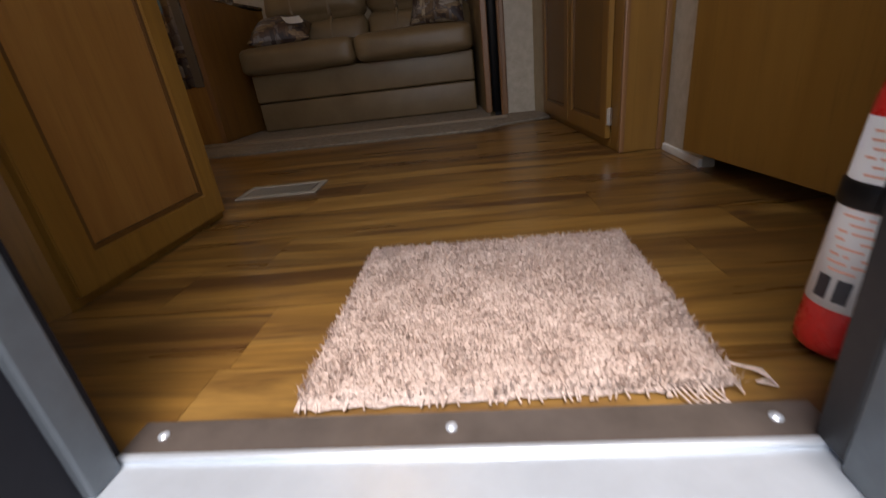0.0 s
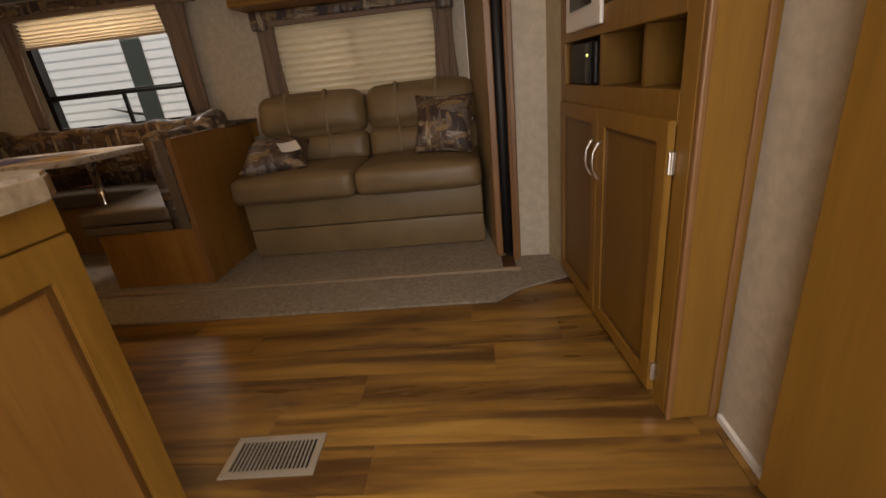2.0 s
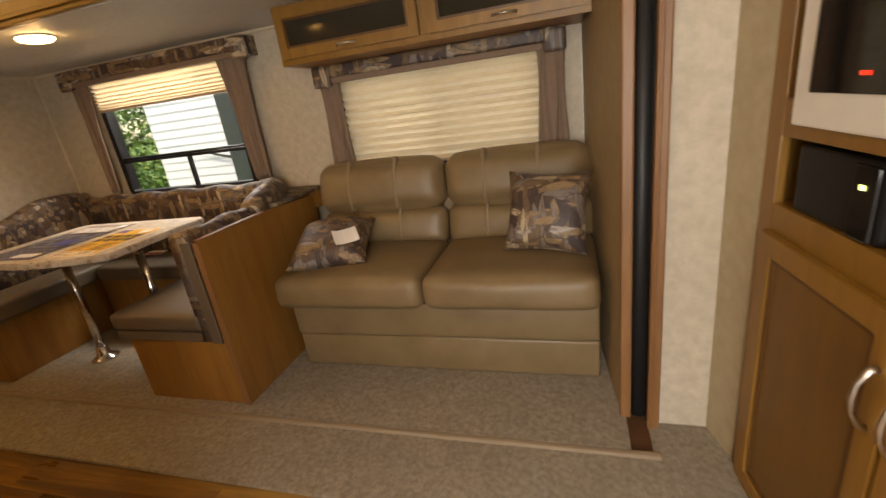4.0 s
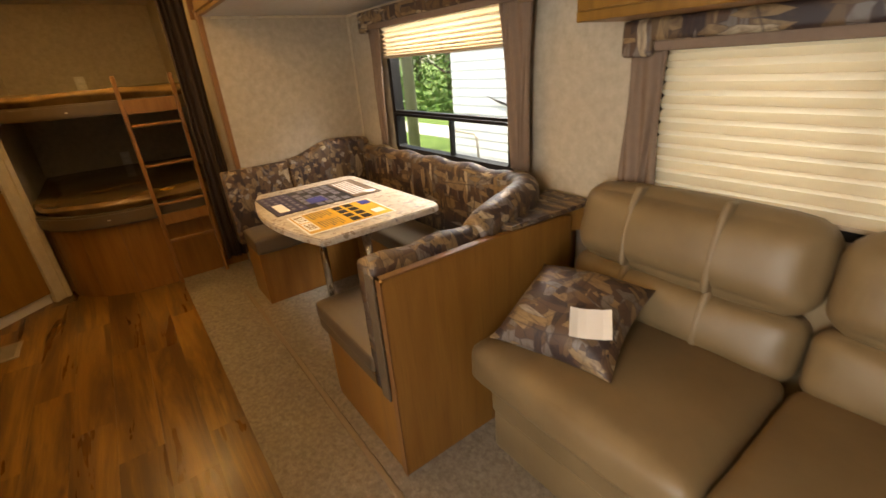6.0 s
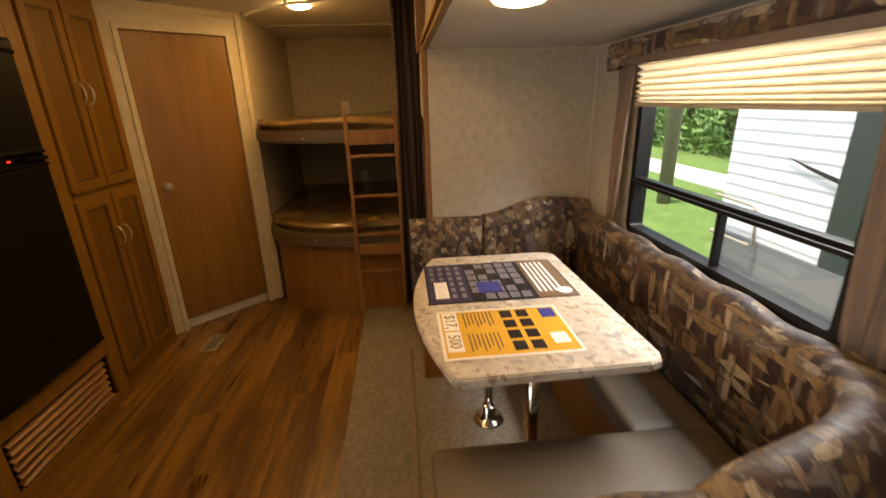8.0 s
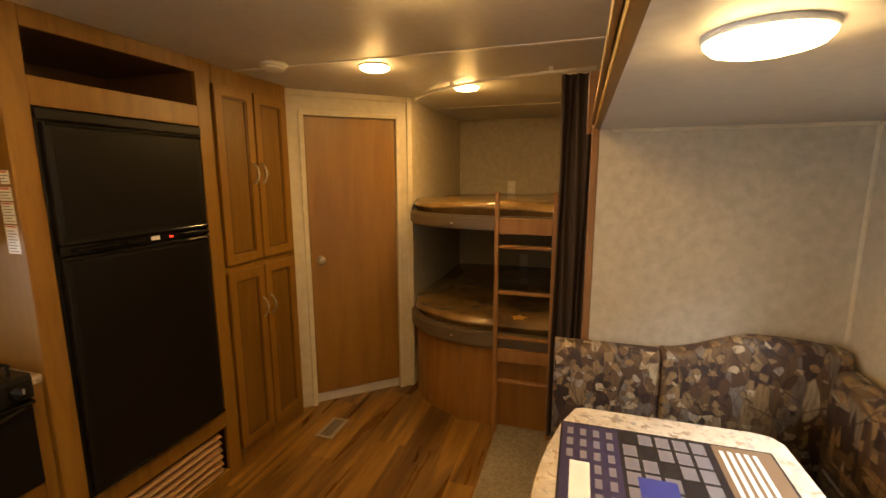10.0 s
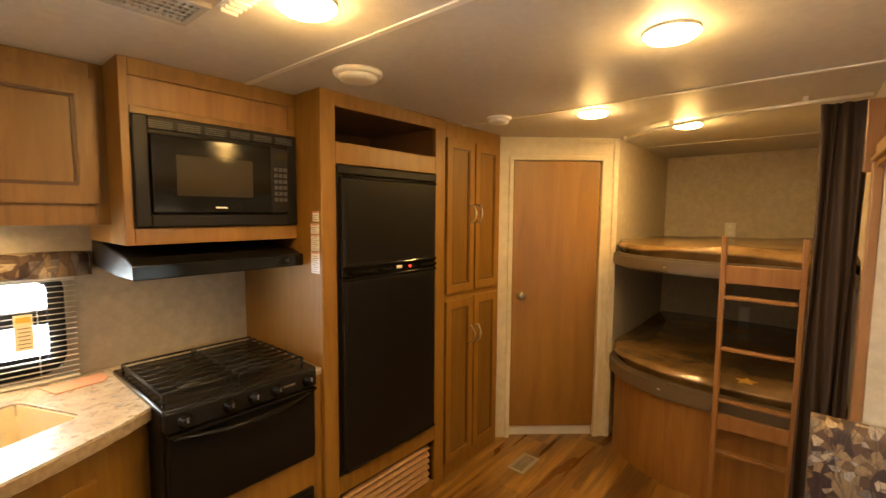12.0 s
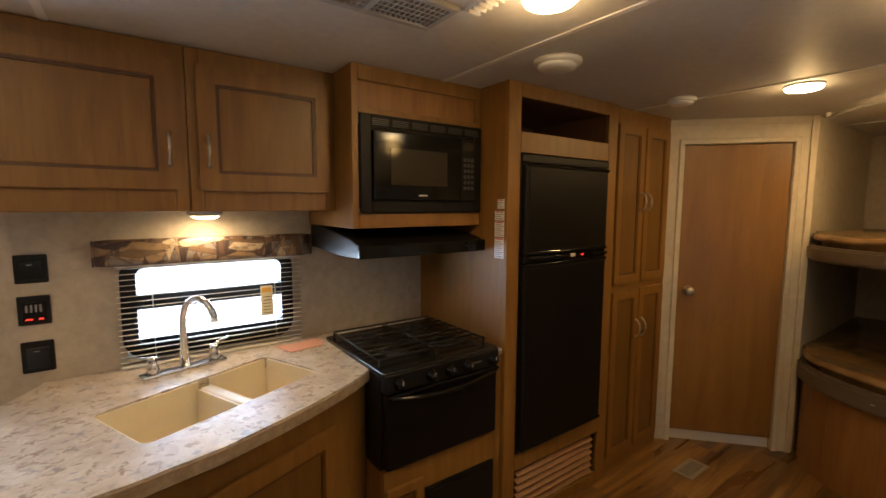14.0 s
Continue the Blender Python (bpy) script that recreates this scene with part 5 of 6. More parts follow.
def dinette_table():
    z = 0.745
    t = thing("dinette_table", (-2.07, 3.02, FZ), "stone-look laminate dinette table with rounded corners on chrome legs", "table")
    pts = []
    for k in range(13):
        s = k / 12
        pts.append((-1.64 - 0.86 * s, 2.755 - 0.075 * math.sin(math.pi * s)))
    outline = pts[1:-1] + [(-2.525, 2.775), (-2.535, 2.80)] + [(-2.535, 3.27), (-2.525, 3.32), (-2.49, 3.345)] + [(-1.66, 3.365), (-1.622, 3.35), (-1.608, 3.315), (-1.60, 2.80), (-1.61, 2.77)]
    part("tabletop", prism(outline, z - 0.032, z, 0.005), GRANITE, t, "mottled beige laminate top")
    for x, y in ((-2.285, 3.0), (-1.78, 3.04)):
        lg = part("leg", cyl((x, y, 0.05), (x, y, z - 0.04), 0.021, n=20), CHROME, t, "polished chrome leg", True)
        part("foot", lathe([(0.072, 0.0), (0.070, 0.006), (0.052, 0.014), (0.032, 0.030), (0.029, 0.075), (0.022, 0.078)], (x, y, FZ), 24), CHROME, lg, "", True)
        part("socket", lathe([(0.022, -0.05), (0.030, -0.045), (0.032, -0.012), (0.075, -0.004), (0.075, 0.0)], (x, y, z - 0.032), 24), CHROME, lg, "", True)


def text_on(body, size, m, mat, parent, name="lettering"):
    cu = bpy.data.curves.new(name, "FONT")
    cu.body, cu.size, cu.extrude, cu.align_x, cu.align_y = body, size, 0.0003, "CENTER", "CENTER"
    ob = new(name, cu)
    me = bpy.data.meshes.new_from_object(ob)
    bpy.data.objects.remove(ob)
    me.transform(m)
    me.materials.append(mat)
    o = new(name, me)
    o.parent = parent
    o.matrix_parent_inverse = Matrix.Translation(-Vector(parent.location))
    return o


def each(name, bms, mat, parent):
    for bm in bms:
        part(name, bm, mat, parent)


def sheets():
    z = 0.7465
    b = thing("promotion_sheet", (-2.23, 2.98, 0.745), "navy and brown printed feature sheet lying on the table", "sheet")
    x0, x1, y0, y1 = -2.43, -2.045, 2.735, 3.29
    part("page", bx(x0, x1, y0, y1, 0.7455, z), PRINT_DARK, b)
    part("navy_field", bx(x0 + 0.006, x1 - 0.006, y0 + 0.006, 2.895, z, z + 0.0004), NAVY, b)
    part("white_box", bx(-2.24, -2.09, 2.765, 2.815, z + 0.0004, z + 0.0008), PAPER, b)
    each("heading_bar", [bx(-2.40 + i * 0.055, -2.365 + i * 0.055, 2.755 + j * 0.036, 2.772 + j * 0.036, z + 0.0004, z + 0.0008) for i in range(6) for j in range(4) if not (i > 2 and j < 2)], PRINT_GREY, b)
    each("photo", [bx(-2.415 + i * 0.06, -2.365 + i * 0.06, 2.905 + j * 0.045, 2.94 + j * 0.045, z, z + 0.0004) for i in range(6) for j in range(5) if (i * 7 + j * 3) % 5], PRINT_GREY, b)
    part("photo_tile", bx(-2.22, -2.12, 2.93, 3.02, z + 0.0004, z + 0.0008), PRINT_BLUE, b)
    part("brown_field", bx(x0 + 0.006, x1 - 0.006, 3.14, y1 - 0.006, z, z + 0.0003), PRINT_BROWN, b)
    each("text_line", [bx(-2.40, -2.10, 3.155 + j * 0.02, 3.165 + j * 0.02, z + 0.0003, z + 0.0007) for j in range(5)], PAPER, b)
    part("logo", lathe([(0.028, 0), (0.028, 0.0005)], (-2.10, 3.25, z + 0.0007), 20), PAPER, b)
    y = thing("price_sheet", (-1.85, 2.93, 0.745), "yellow price sheet with small photographs lying on the table", "sheet")
    x0, x1, y0, y1 = -1.985, -1.69, 2.755, 3.165
    part("page", bx(x0, x1, y0, y1, 0.7455, z), PAPER, y)
    part("yellow_field", bx(x0 + 0.010, x1 - 0.010, y0 + 0.010, y1 - 0.008, z, z + 0.0004), YELLOW, y)
    for k, xa in enumerate((-1.97, -1.845)):
        part("price_box", bx(xa, xa + 0.115, y0 + 0.016, y0 + 0.065, z + 0.0004, z + 0.0008), PAPER, y)
    for body, xc in (("$17,", -1.912), ("500", -1.788)):
        text_on(body, 0.052, Matrix.Translation((xc, y0 + 0.040, z + 0.0012)) @ pose(0, 0, 0, 0, 0, 0), plain("price_ink", (0.30, 0.16, 0.02), 0.5), y)
    each("text_line", [bx(-1.965 + (0.14 if j % 2 else 0), -1.965 + (0.24 if j % 2 else 0.10) - 0.012 * (i % 3), 2.84 + i * 0.013, 2.845 + i * 0.013, z + 0.0004, z + 0.0008) for i in range(8) for j in range(2)], PRINT_BROWN, y)
    each("photo", [bx(-1.965 + i * 0.066, -1.915 + i * 0.066, 2.965 + j * 0.055, 3.005 + j * 0.055, z + 0.0004, z + 0.0008) for i in range(4) for j in range(2)], PRINT_DARK, y)
    part("photo_tile", bx(-1.965, -1.90, 3.10, 3.15, z + 0.0004, z + 0.0008), PRINT_BLUE, y)
    part("white_box", bx(-1.80, -1.74, 3.09, 3.14, z + 0.0004, z + 0.0008), PAPER, y)
    br = thing("brochure", (-2.29, 3.53, 0.478), "small red and white brochure on the window seat", "brochure")
    part("page", bx(-2.36, -2.22, 3.49, 3.565, 0.482, 0.485), PAPER, br)
    part("red_field", bx(-2.36, -2.22, 3.49, 3.522, 0.485, 0.4854), RED, br)


# ---- sofa ----
def sofa():
    s = thing("sofa", (-0.27, 3.3, FZ), "brown vinyl two-seat sofa bed with segmented back cushions", "sofa")
    X0, X1, XM = -0.955, 0.462, -0.24
    part("base", join(bx(X0 + 0.02, X1 - 0.005, 3.04, 3.62, FZ, 0.20, 0.012, 3), bx(X0 + 0.02, X1 - 0.005, 3.03, 3.62, 0.205, 0.375, 0.012, 3)), LEATHER, s, "brown vinyl plinth in two bands", True)
    for k, (a, b) in enumerate(((X0, XM), (XM, X1))):
        part("seat", cushion(a + 0.002, b - 0.002, 2.945, 3.48, 0.375, 0.525, 0.045, (0, 0.012, 0.018), 13, 0.003), LEATHER, s, "brown vinyl seat cushion", True)
        tilt = Matrix.Translation((0, 3.44, 0.50)) @ pose(0, 0, 0, -14, 0, 0) @ Matrix.Translation((0, -3.44, -0.50))
        lo = part("back_cushion", cushion(a + 0.004, b - 0.004, 3.43, 3.56, 0.50, 0.695, 0.05, (0, 0.03, 0.01), 13, 0.003, tilt), LEATHER, s, "lower brown vinyl back cushion", True)
        hi = part("back_cushion", cushion(a + 0.002, b - 0.002, 3.395, 3.585, 0.690, 0.945, 0.075, (0, 0.03, 0.02), 13, 0.004, tilt), LEATHER, s, "upper rolled brown vinyl back cushion", True)
        for fx in (0.30, 0.66):
            x = a + (b - a) * fx
            for par, y0, y1, z0, z1, r in ((lo, 3.43, 3.56, 0.50, 0.695, 0.05), (hi, 3.395, 3.585, 0.690, 0.945, 0.075)):
                bm = cushion(x - 0.011, x + 0.011, y0, y1, z0, z1, r, (0, 0, 0), 13)
                for v in bm.verts:
                    zn = (v.co.z - (z0 + z1) / 2) / ((z1 - z0) / 2)
                    xn = (x - (a + b) / 2) / ((b - a) / 2)
                    v.co.y -= 0.03 * max(0, 1 - zn * zn) * (1 - xn * xn) + 0.0018
                    v.co.z += 0.0012 + 0.02 * (1 - xn * xn) * (0.6 if zn > 0.5 else 0)
                bm.transform(tilt)
                part("stitched_band", bm, STITCH, par, "paler stitched band", True)
    part("back_shell", bx(X0 + 0.01, X1 - 0.035, 3.56, 3.66, FZ, 0.84, 0.02, 3), LEATHER, s)


def pillow(size, h, m, label, lie=None):
    """A square scatter cushion with pinched corners."""
    n = 18
    bm = bmesh.new()
    sheets_ = []
    for side in (1, -1):
        g = []
        for i in range(n + 1):
            row = []
            for j in range(n + 1):
                u, v = 2 * i / n - 1, 2 * j / n - 1
                pin = 1 - 0.10 * (1 - u * u) * abs(v) ** 3 - 0.10 * (1 - v * v) * abs(u) ** 3
                f = max(0.0, (1 - abs(u) ** 2.6)) ** 0.55 * max(0.0, (1 - abs(v) ** 2.6)) ** 0.55
                wr = 0.010 * noise.noise((u * 2.3, v * 2.3, side * 3)) * f
                row.append(bm.verts.new((u * size / 2 * pin, v * size / 2 * pin, side * (h / 2 * f + 0.003) + wr)))
            g.append(row)
        sheets_.append(g)
    for k, g in enumerate(sheets_):
        for i in range(n):
            for j in range(n):
                bm.faces.new((g[i][j], g[i + 1][j], g[i + 1][j + 1], g[i][j + 1]))
    a, b = sheets_
    for k in range(n):
        for p, q in (((k, 0), (k + 1, 0)), ((k, n), (k + 1, n)), ((0, k), (0, k + 1)), ((n, k), (n, k + 1))):
            bm.faces.new((a[p[0]][p[1]], a[q[0]][q[1]], b[q[0]][q[1]], b[p[0]][p[1]]))
    bmesh.ops.recalc_face_normals(bm, faces=bm.faces[:])
    bm.transform(m)
    return single("throw_pillow", bm, CAMO, label, "pillow", "sofa pillows", "", True)


dinette()
dinette_table()
sheets()
sofa()
P1 = Matrix.Translation((-0.75, 3.215, 0.605)) @ pose(0, 0, 0, 16, 0, 14)
pl = pillow(0.375, 0.175, P1, "square camouflage throw pillow with a white tag lying on the sofa")
P2 = Matrix.Translation((0.265, 3.235, 0.695)) @ pose(0, 0, 0, 67, 2, -9)
pillow(0.345, 0.13, P2, "square camouflage throw pillow leaning in the sofa corner")
tg = bmesh.new()
rows_ = [[tg.verts.new((x * 0.055, y * 0.046, 0.004 * math.sin(x * 3) + 0.03 * max(0, x - 0.3) ** 2 + dz)) for x in (-1, -0.6, -0.2, 0.2, 0.6, 1)] for y, dz in ((-1, 0), (1, 0), (1, 0.0015), (-1, 0.0015))]
for a, b in ((0, 1), (1, 2), (2, 3), (3, 0)):
    for k in range(5):
        tg.faces.new((rows_[a][k], rows_[a][k + 1], rows_[b][k + 1], rows_[b][k]))
tg.faces.new([r[0] for r in rows_])
tg.faces.new([r[5] for r in rows_])
tg.transform(P1 @ Matrix.Translation((0.095, -0.085, 0.082)) @ pose(0, 0, 0, 14, 14, 24))
single("pillow_tag", tg, PAPER, "white paper care tag lying on the throw pillow", "tag")


# ---- slide-out windows' dressing ----
def pleated(name, x0, x1, z0, z1, pitch, y, label, squeeze=0.0, cloth=PLEAT):
    b = thing(name, ((x0 + x1) / 2, y, z0), label, "blind", "pleated shades")
    bm = bmesh.new()
    n = int((z1 - z0) / pitch)
    zs = []
    for i in range(2 * n + 1):
        f = i / (2 * n)
        f = f ** (1 + squeeze)
        zs.append(z0 + (z1 - z0) * f)
    front = [(bm.verts.new((x0, y + (0.015 if i % 2 else -0.015), z)), bm.verts.new((x1, y + (0.015 if i % 2 else -0.015), z))) for i, z in enumerate(zs)]
    for a, c in zip(front, front[1:]):
        bm.faces.new((a[0], a[1], c[1], c[0]))
    part("cloth", bm, cloth, b, "cream pleated cloth")
    part("bottom_rail", bx(x0 - 0.003, x1 + 0.003, y - 0.014, y + 0.014, z0 - 0.014, z0, 0.004), plain("shade_rail", (0.45, 0.36, 0.26), 0.5), b)
    part("headrail", bx(x0, x1, y - 0.014, y + 0.014, z1, z1 + 0.02, 0.003), WHITE, b)


def valance(x0, x1, z0, z1, y, label):
    v = thing("window_valance", ((x0 + x1) / 2, y, z0), label, "valance", "slide-out valances")
    part("face", cushion(x0, x1, y - 0.03, y, z0 + 0.028, z1, 0.012, (0, 0.003, 0), 11), CAMO, v, "camouflage fabric face", True)
    part("lower_band", bx(x0 + 0.10, x1 - 0.10, y - 0.022, y - 0.004, z0, z0 + 0.030, 0.006), CURTAIN, v, "taupe lower band")
    for xa in (x0, x1 - 0.10):
        part("end_drop", cushion(xa, xa + 0.10, y - 0.034, y, z0 - 0.014, z1 - 0.004, 0.014, (0, 0.003, 0), 7), CAMO, v, "camouflage end drop", True)
        part("return", bx(xa if xa == x0 else xa + 0.085, xa + 0.015 if xa == x0 else xa + 0.10, y, BY - 0.002, z0, z1 - 0.004), CAMO, v)


pleated("pleated_shade", -2.475, -1.485, 1.40, 1.60, 0.021, BY - 0.036, "cream pleated shade half raised over the dinette window", 0.35, PLEAT_DENSE)
pleated("pleated_shade", -0.785, 0.245, 0.90, 1.385, 0.0390, BY - 0.031, "cream pleated shade drawn down behind the sofa")
valance(-2.65, -1.25, 1.545, 1.645, 3.62, "camouflage valance over the dinette window")
valance(-0.885, 0.365, 1.335, 1.425, 3.60, "camouflage valance over the sofa window under the cabinet")
curtain("side_curtain", -2.62, -2.47, 3.632, 0.885, 1.60, 3, 0.012, CURTAIN, "taupe curtain at the dinette window", 0, "x", "slide-out curtains", (-2.60, -2.53))
curtain("side_curtain", -1.50, -1.30, 3.632, 0.885, 1.60, 4, 0.012, CURTAIN, "taupe curtain at the dinette window", 0, "x", "slide-out curtains", (-1.425, -1.33))
curtain("side_curtain", -0.88, -0.755, 3.612, 0.87, 1.40, 3, 0.012, CURTAIN, "taupe curtain beside the pleated shade", 0, "x", "slide-out curtains")
curtain("side_curtain", 0.23, 0.36, 3.612, 0.87, 1.40, 3, 0.012, CURTAIN, "taupe curtain beside the pleated shade", 0, "x", "slide-out curtains")


def sofa_overhead():
    x0, x1, y, z0 = -0.895, 0.462, 3.36, 1.425
    c = thing("sofa_overhead_cabinet", (-0.24, 3.5, z0), "honey-maple overhead cabinet with dark glass doors above the sofa", "cabinet")
    part("body", bx(x0, x1 - 0.03, y + 0.02, BY, z0, SLZ, 0.003), WOOD_LAM, c)
    part("face_frame", join(bx(x0, x0 + 0.03, y, y + 0.02, z0, SLZ, 0.003), bx(x1 - 0.03, x1, y, y + 0.02, z0, SLZ, 0.003), bx(x0, x1, y - 0.002, y + 0.018, z0, z0 + 0.030, 0.003), bx(x0, x1, y - 0.002, y + 0.018, SLZ - 0.02, SLZ, 0.003), bx(-0.215, -0.175, y, y + 0.02, z0, SLZ, 0.003)), WOOD, c)
    for xa, xb in ((-0.88, -0.215), (-0.175, 0.455)):
        panel_door(c, xb - xa, 0.205, Matrix.Translation((xa, y - 0.003, z0 + 0.025)), ((xb - xa) / 2, 0.022, 1), 0.042, None, None, 0.09, True)


sofa_overhead()


# ---- entry side ----
def wardrobe():
    x, y0, y1 = 0.872, 1.63, 2.675
    turn = Matrix.Translation((0.906, 1.634, 0)) @ Matrix.Rotation(radians(4.6), 4, "Z") @ Matrix.Translation((-x, -y0, 0))

    def T(bm):
        bm.transform(turn)
        return bm
    w = thing("wardrobe_cabinet", (1.0, 2.2, 0), "honey-maple entertainment cabinet with two panel doors and open cubby", "cabinet")
    part("body", T(join(bx(x + 0.02, FX - 0.02, y0 + 0.012, y1, 0, 0.79), bx(x + 0.02, FX - 0.02, y0 + 0.012, y1, 1.40, CEILZ), bx(1.30, 1.32, y0 + 0.012, y1, 0, CEILZ))), WOOD_LAM, w)
    part("end_panel", T(bx(x, FX - 0.02, y0 - 0.012, y0 + 0.010, 0, CEILZ, 0.003)), WOOD_DOOR, w)
    part("corner_bead", T(bx(x - 0.004, x + 0.012, y0 - 0.017, y0 - 0.004, 0, CEILZ, 0.004)), WOOD_TRIM, w)
    part("corner_bead", T(bx(FX - 0.062, FX - 0.046, y0 - 0.020, y0 - 0.012, 0, CEILZ, 0.003)), WOOD_TRIM, w)
    part("face_frame", T(join(bx(x, x + 0.02, y0 + 0.01, 1.705, 0, CEILZ, 0.003), bx(x, x + 0.02, 2.612, y1, 0, CEILZ, 0.003), bx(x, x + 0.02, 1.705, 2.612, 0.0, 0.05, 0.003), bx(x, x + 0.02, 1.705, 2.612, 0.785, 0.862, 0.003), bx(x, x + 0.02, 1.705, 2.612, 1.018, 1.10, 0.003), bx(x, x + 0.02, 1.705, 2.612, 1.45, 1.52, 0.003))), WOOD, w)
    for nm, q in (("shelf", (x + 0.02, 1.22, 1.70, 2.63, 0.845, 0.86)), ("divider", (x + 0.004, 1.22, 2.205, 2.225, 0.862, 1.018)), ("divider", (x + 0.02, 1.22, 1.93, 1.945, 0.862, 1.018)), ("cubby_back", (1.22, 1.24, 1.66, 2.65, 0.845, 1.46)), ("shelf", (x + 0.02, 1.22, 1.70, 2.63, 1.02, 1.035)), ("cubby_side", (x + 0.02, 1.24, 1.685, 1.70, 0.80, 1.46)), ("cubby_side", (x + 0.02, 1.24, 2.63, 2.645, 0.80, 1.46))):
        part(nm, T(bx(*q)), WOOD_PANEL, w)
    for a, b, hx in ((2.157, 1.703, 0.03), (2.618, 2.164, 0.424)):
        m = turn @ Matrix.Translation((x - 0.001, a, 0.032)) @ pose(0, 0, 0, 0, 0, -90)
        dr = panel_door(w, a - b, 0.765, m, (hx, 0.60), 0.055, None, None, 0.12)
        if a < 2.3:
            for z in (0.105, 0.70):
                part("hinge", T(join(bx(x - 0.012, x - 0.001, 1.690, 1.704, z - 0.028, z + 0.028, 0.002), cyl((x - 0.014, 1.697, z - 0.026), (x - 0.014, 1.697, z + 0.026), 0.004, n=8))), NICKEL, dr, "nickel hinge")
    o = thing("stereo_panel", (x, 2.45, 0.862), "black control box with a small green light in the cubby", "control panel")
    part("box", T(bx(x + 0.006, x + 0.12, 2.29, 2.55, 0.862, 1.008, 0.012, 3)), BLACK, o)
    part("face", T(bx(x - 0.002, x + 0.006, 2.30, 2.36, 0.868, 1.0, 0.004)), BLACK_GLOSS, o)
    part("light", T(bx(x - 0.005, x - 0.002, 2.325, 2.335, 0.958, 0.966)), emit("green_light", (0.75, 1.0, 0.25), 1.5), o)
    t = thing("thermostat", (x, 2.36, 1.03), "white framed control panel with a red display", "control panel")
    part("frame", T(bx(x - 0.012, x + 0.002, 2.19, 2.56, 1.048, 1.32, 0.006)), WHITE, t)
    part("display", T(bx(x - 0.016, x - 0.012, 2.27, 2.50, 1.115, 1.29, 0.003)), BLACK_GLOSS, t)
    part("indicator", T(bx(x - 0.018, x - 0.016, 2.335, 2.36, 1.145, 1.152)), LED, t)


wardrobe()
bd = Matrix.Translation((0.984, 1.358, 0)) @ pose(0, 0, 0, 0, 0, -81)
tagged(part("door_2", bx(0, 0.70, -0.0, 0.026, 0.055, 1.85, 0.003, 2, bd), WOOD_DOOR), "plain honey-brown wooden bedroom door standing open beside the partition", "door", "", "structure")


def rug():
    r = thing("door_mat", (0.47, 0.75, 0.0), "beige carpet-offcut door mat with frayed edges inside the entry", "rug")
    x0, x1, y0, y1 = 0.240, 0.718, 0.535, 0.958
    bm = bmesh.new()
    n = 56
    g = []
    for i in range(n + 1):
        row = []
        for j in range(n + 1):
            u, v = i / n, j / n
            e = 0.006 * noise.noise((u * 22, v * 22, 0))
            x = x0 + (x1 - x0) * u + (e if j in (0, n) or i in (0, n) else 0) + 0.012 * (v - 0.5) * (u - 0.5)
            y = y0 + (y1 - y0) * v + 0.012 * u * (1 - v) + (e if j in (0, n) or i in (0, n) else 0)
            edge = min(u, 1 - u, v, 1 - v)
            z = 0.014 + 0.004 * noise.noise((u * 40, v * 40, 5)) + 0.003 * noise.noise((u * 9, v * 9, 2))
            row.append(bm.verts.new((x, y, 0.003 if edge < 1e-6 else z)))
        g.append(row)
    for i in range(n):
        for j in range(n):
            bm.faces.new((g[i][j], g[i + 1][j], g[i + 1][j + 1], g[i][j + 1]))
    part("pile_base", bm, RUG, r, "", True)
    rnd = random.Random(5)
    verts, faces = [], []
    for k in range(16000):
        x, y = rnd.uniform(x0 + 0.004, x1 - 0.004), rnd.uniform(y0 + 0.006, y1 - 0.004)
        h, w, a = rnd.uniform(0.007, 0.012), 0.0016, rnd.uniform(0, 6.28)
        dx, dy = rnd.uniform(-0.005, 0.005), rnd.uniform(-0.007, 0.003)
        c, s = math.cos(a) * w, math.sin(a) * w
        i = len(verts)
        verts += [(x - c, y - s, 0.011), (x + c, y + s, 0.011), (x + dx, y + dy, 0.012 + h)]
        faces.append((i, i + 1, i + 2))
    me = bpy.data.meshes.new("tufts")
    me.from_pydata(verts, [], faces)
    me.materials.append(RUG)
    t = new("tufts", me)
    t.parent = r
    t.matrix_parent_inverse = Matrix.Translation(-Vector(r.location))
    tagged(t, "loose pile", "", "", "stuff")
    strands = []
    for k in range(7):
        x = 0.645 + k * 0.006
        strands.append(tube([(x, 0.548, 0.010), (x + 0.008, 0.53, 0.006), (x + 0.012 + 0.004 * (k % 3), 0.517, 0.005)], 0.0013, 5))
    for k in range(3):
        strands.append(tube([(0.712, 0.575, 0.012), (0.735 + 0.004 * k, 0.566, 0.008), (0.745, 0.555 - 0.006 * k, 0.006), (0.73, 0.552, 0.005)], 0.0013, 5))
    for k in range(40):
        x = x0 + (x1 - x0) * rnd.random()
        strands.append(tube([(x, 0.54 + 0.012 * (x - x0), 0.010), (x + rnd.uniform(-0.006, 0.006), 0.530 + 0.012 * (x - x0), 0.005)], 0.0013, 4))
    part("frayed_threads", join(*strands), RUG, r, "pale loose threads")


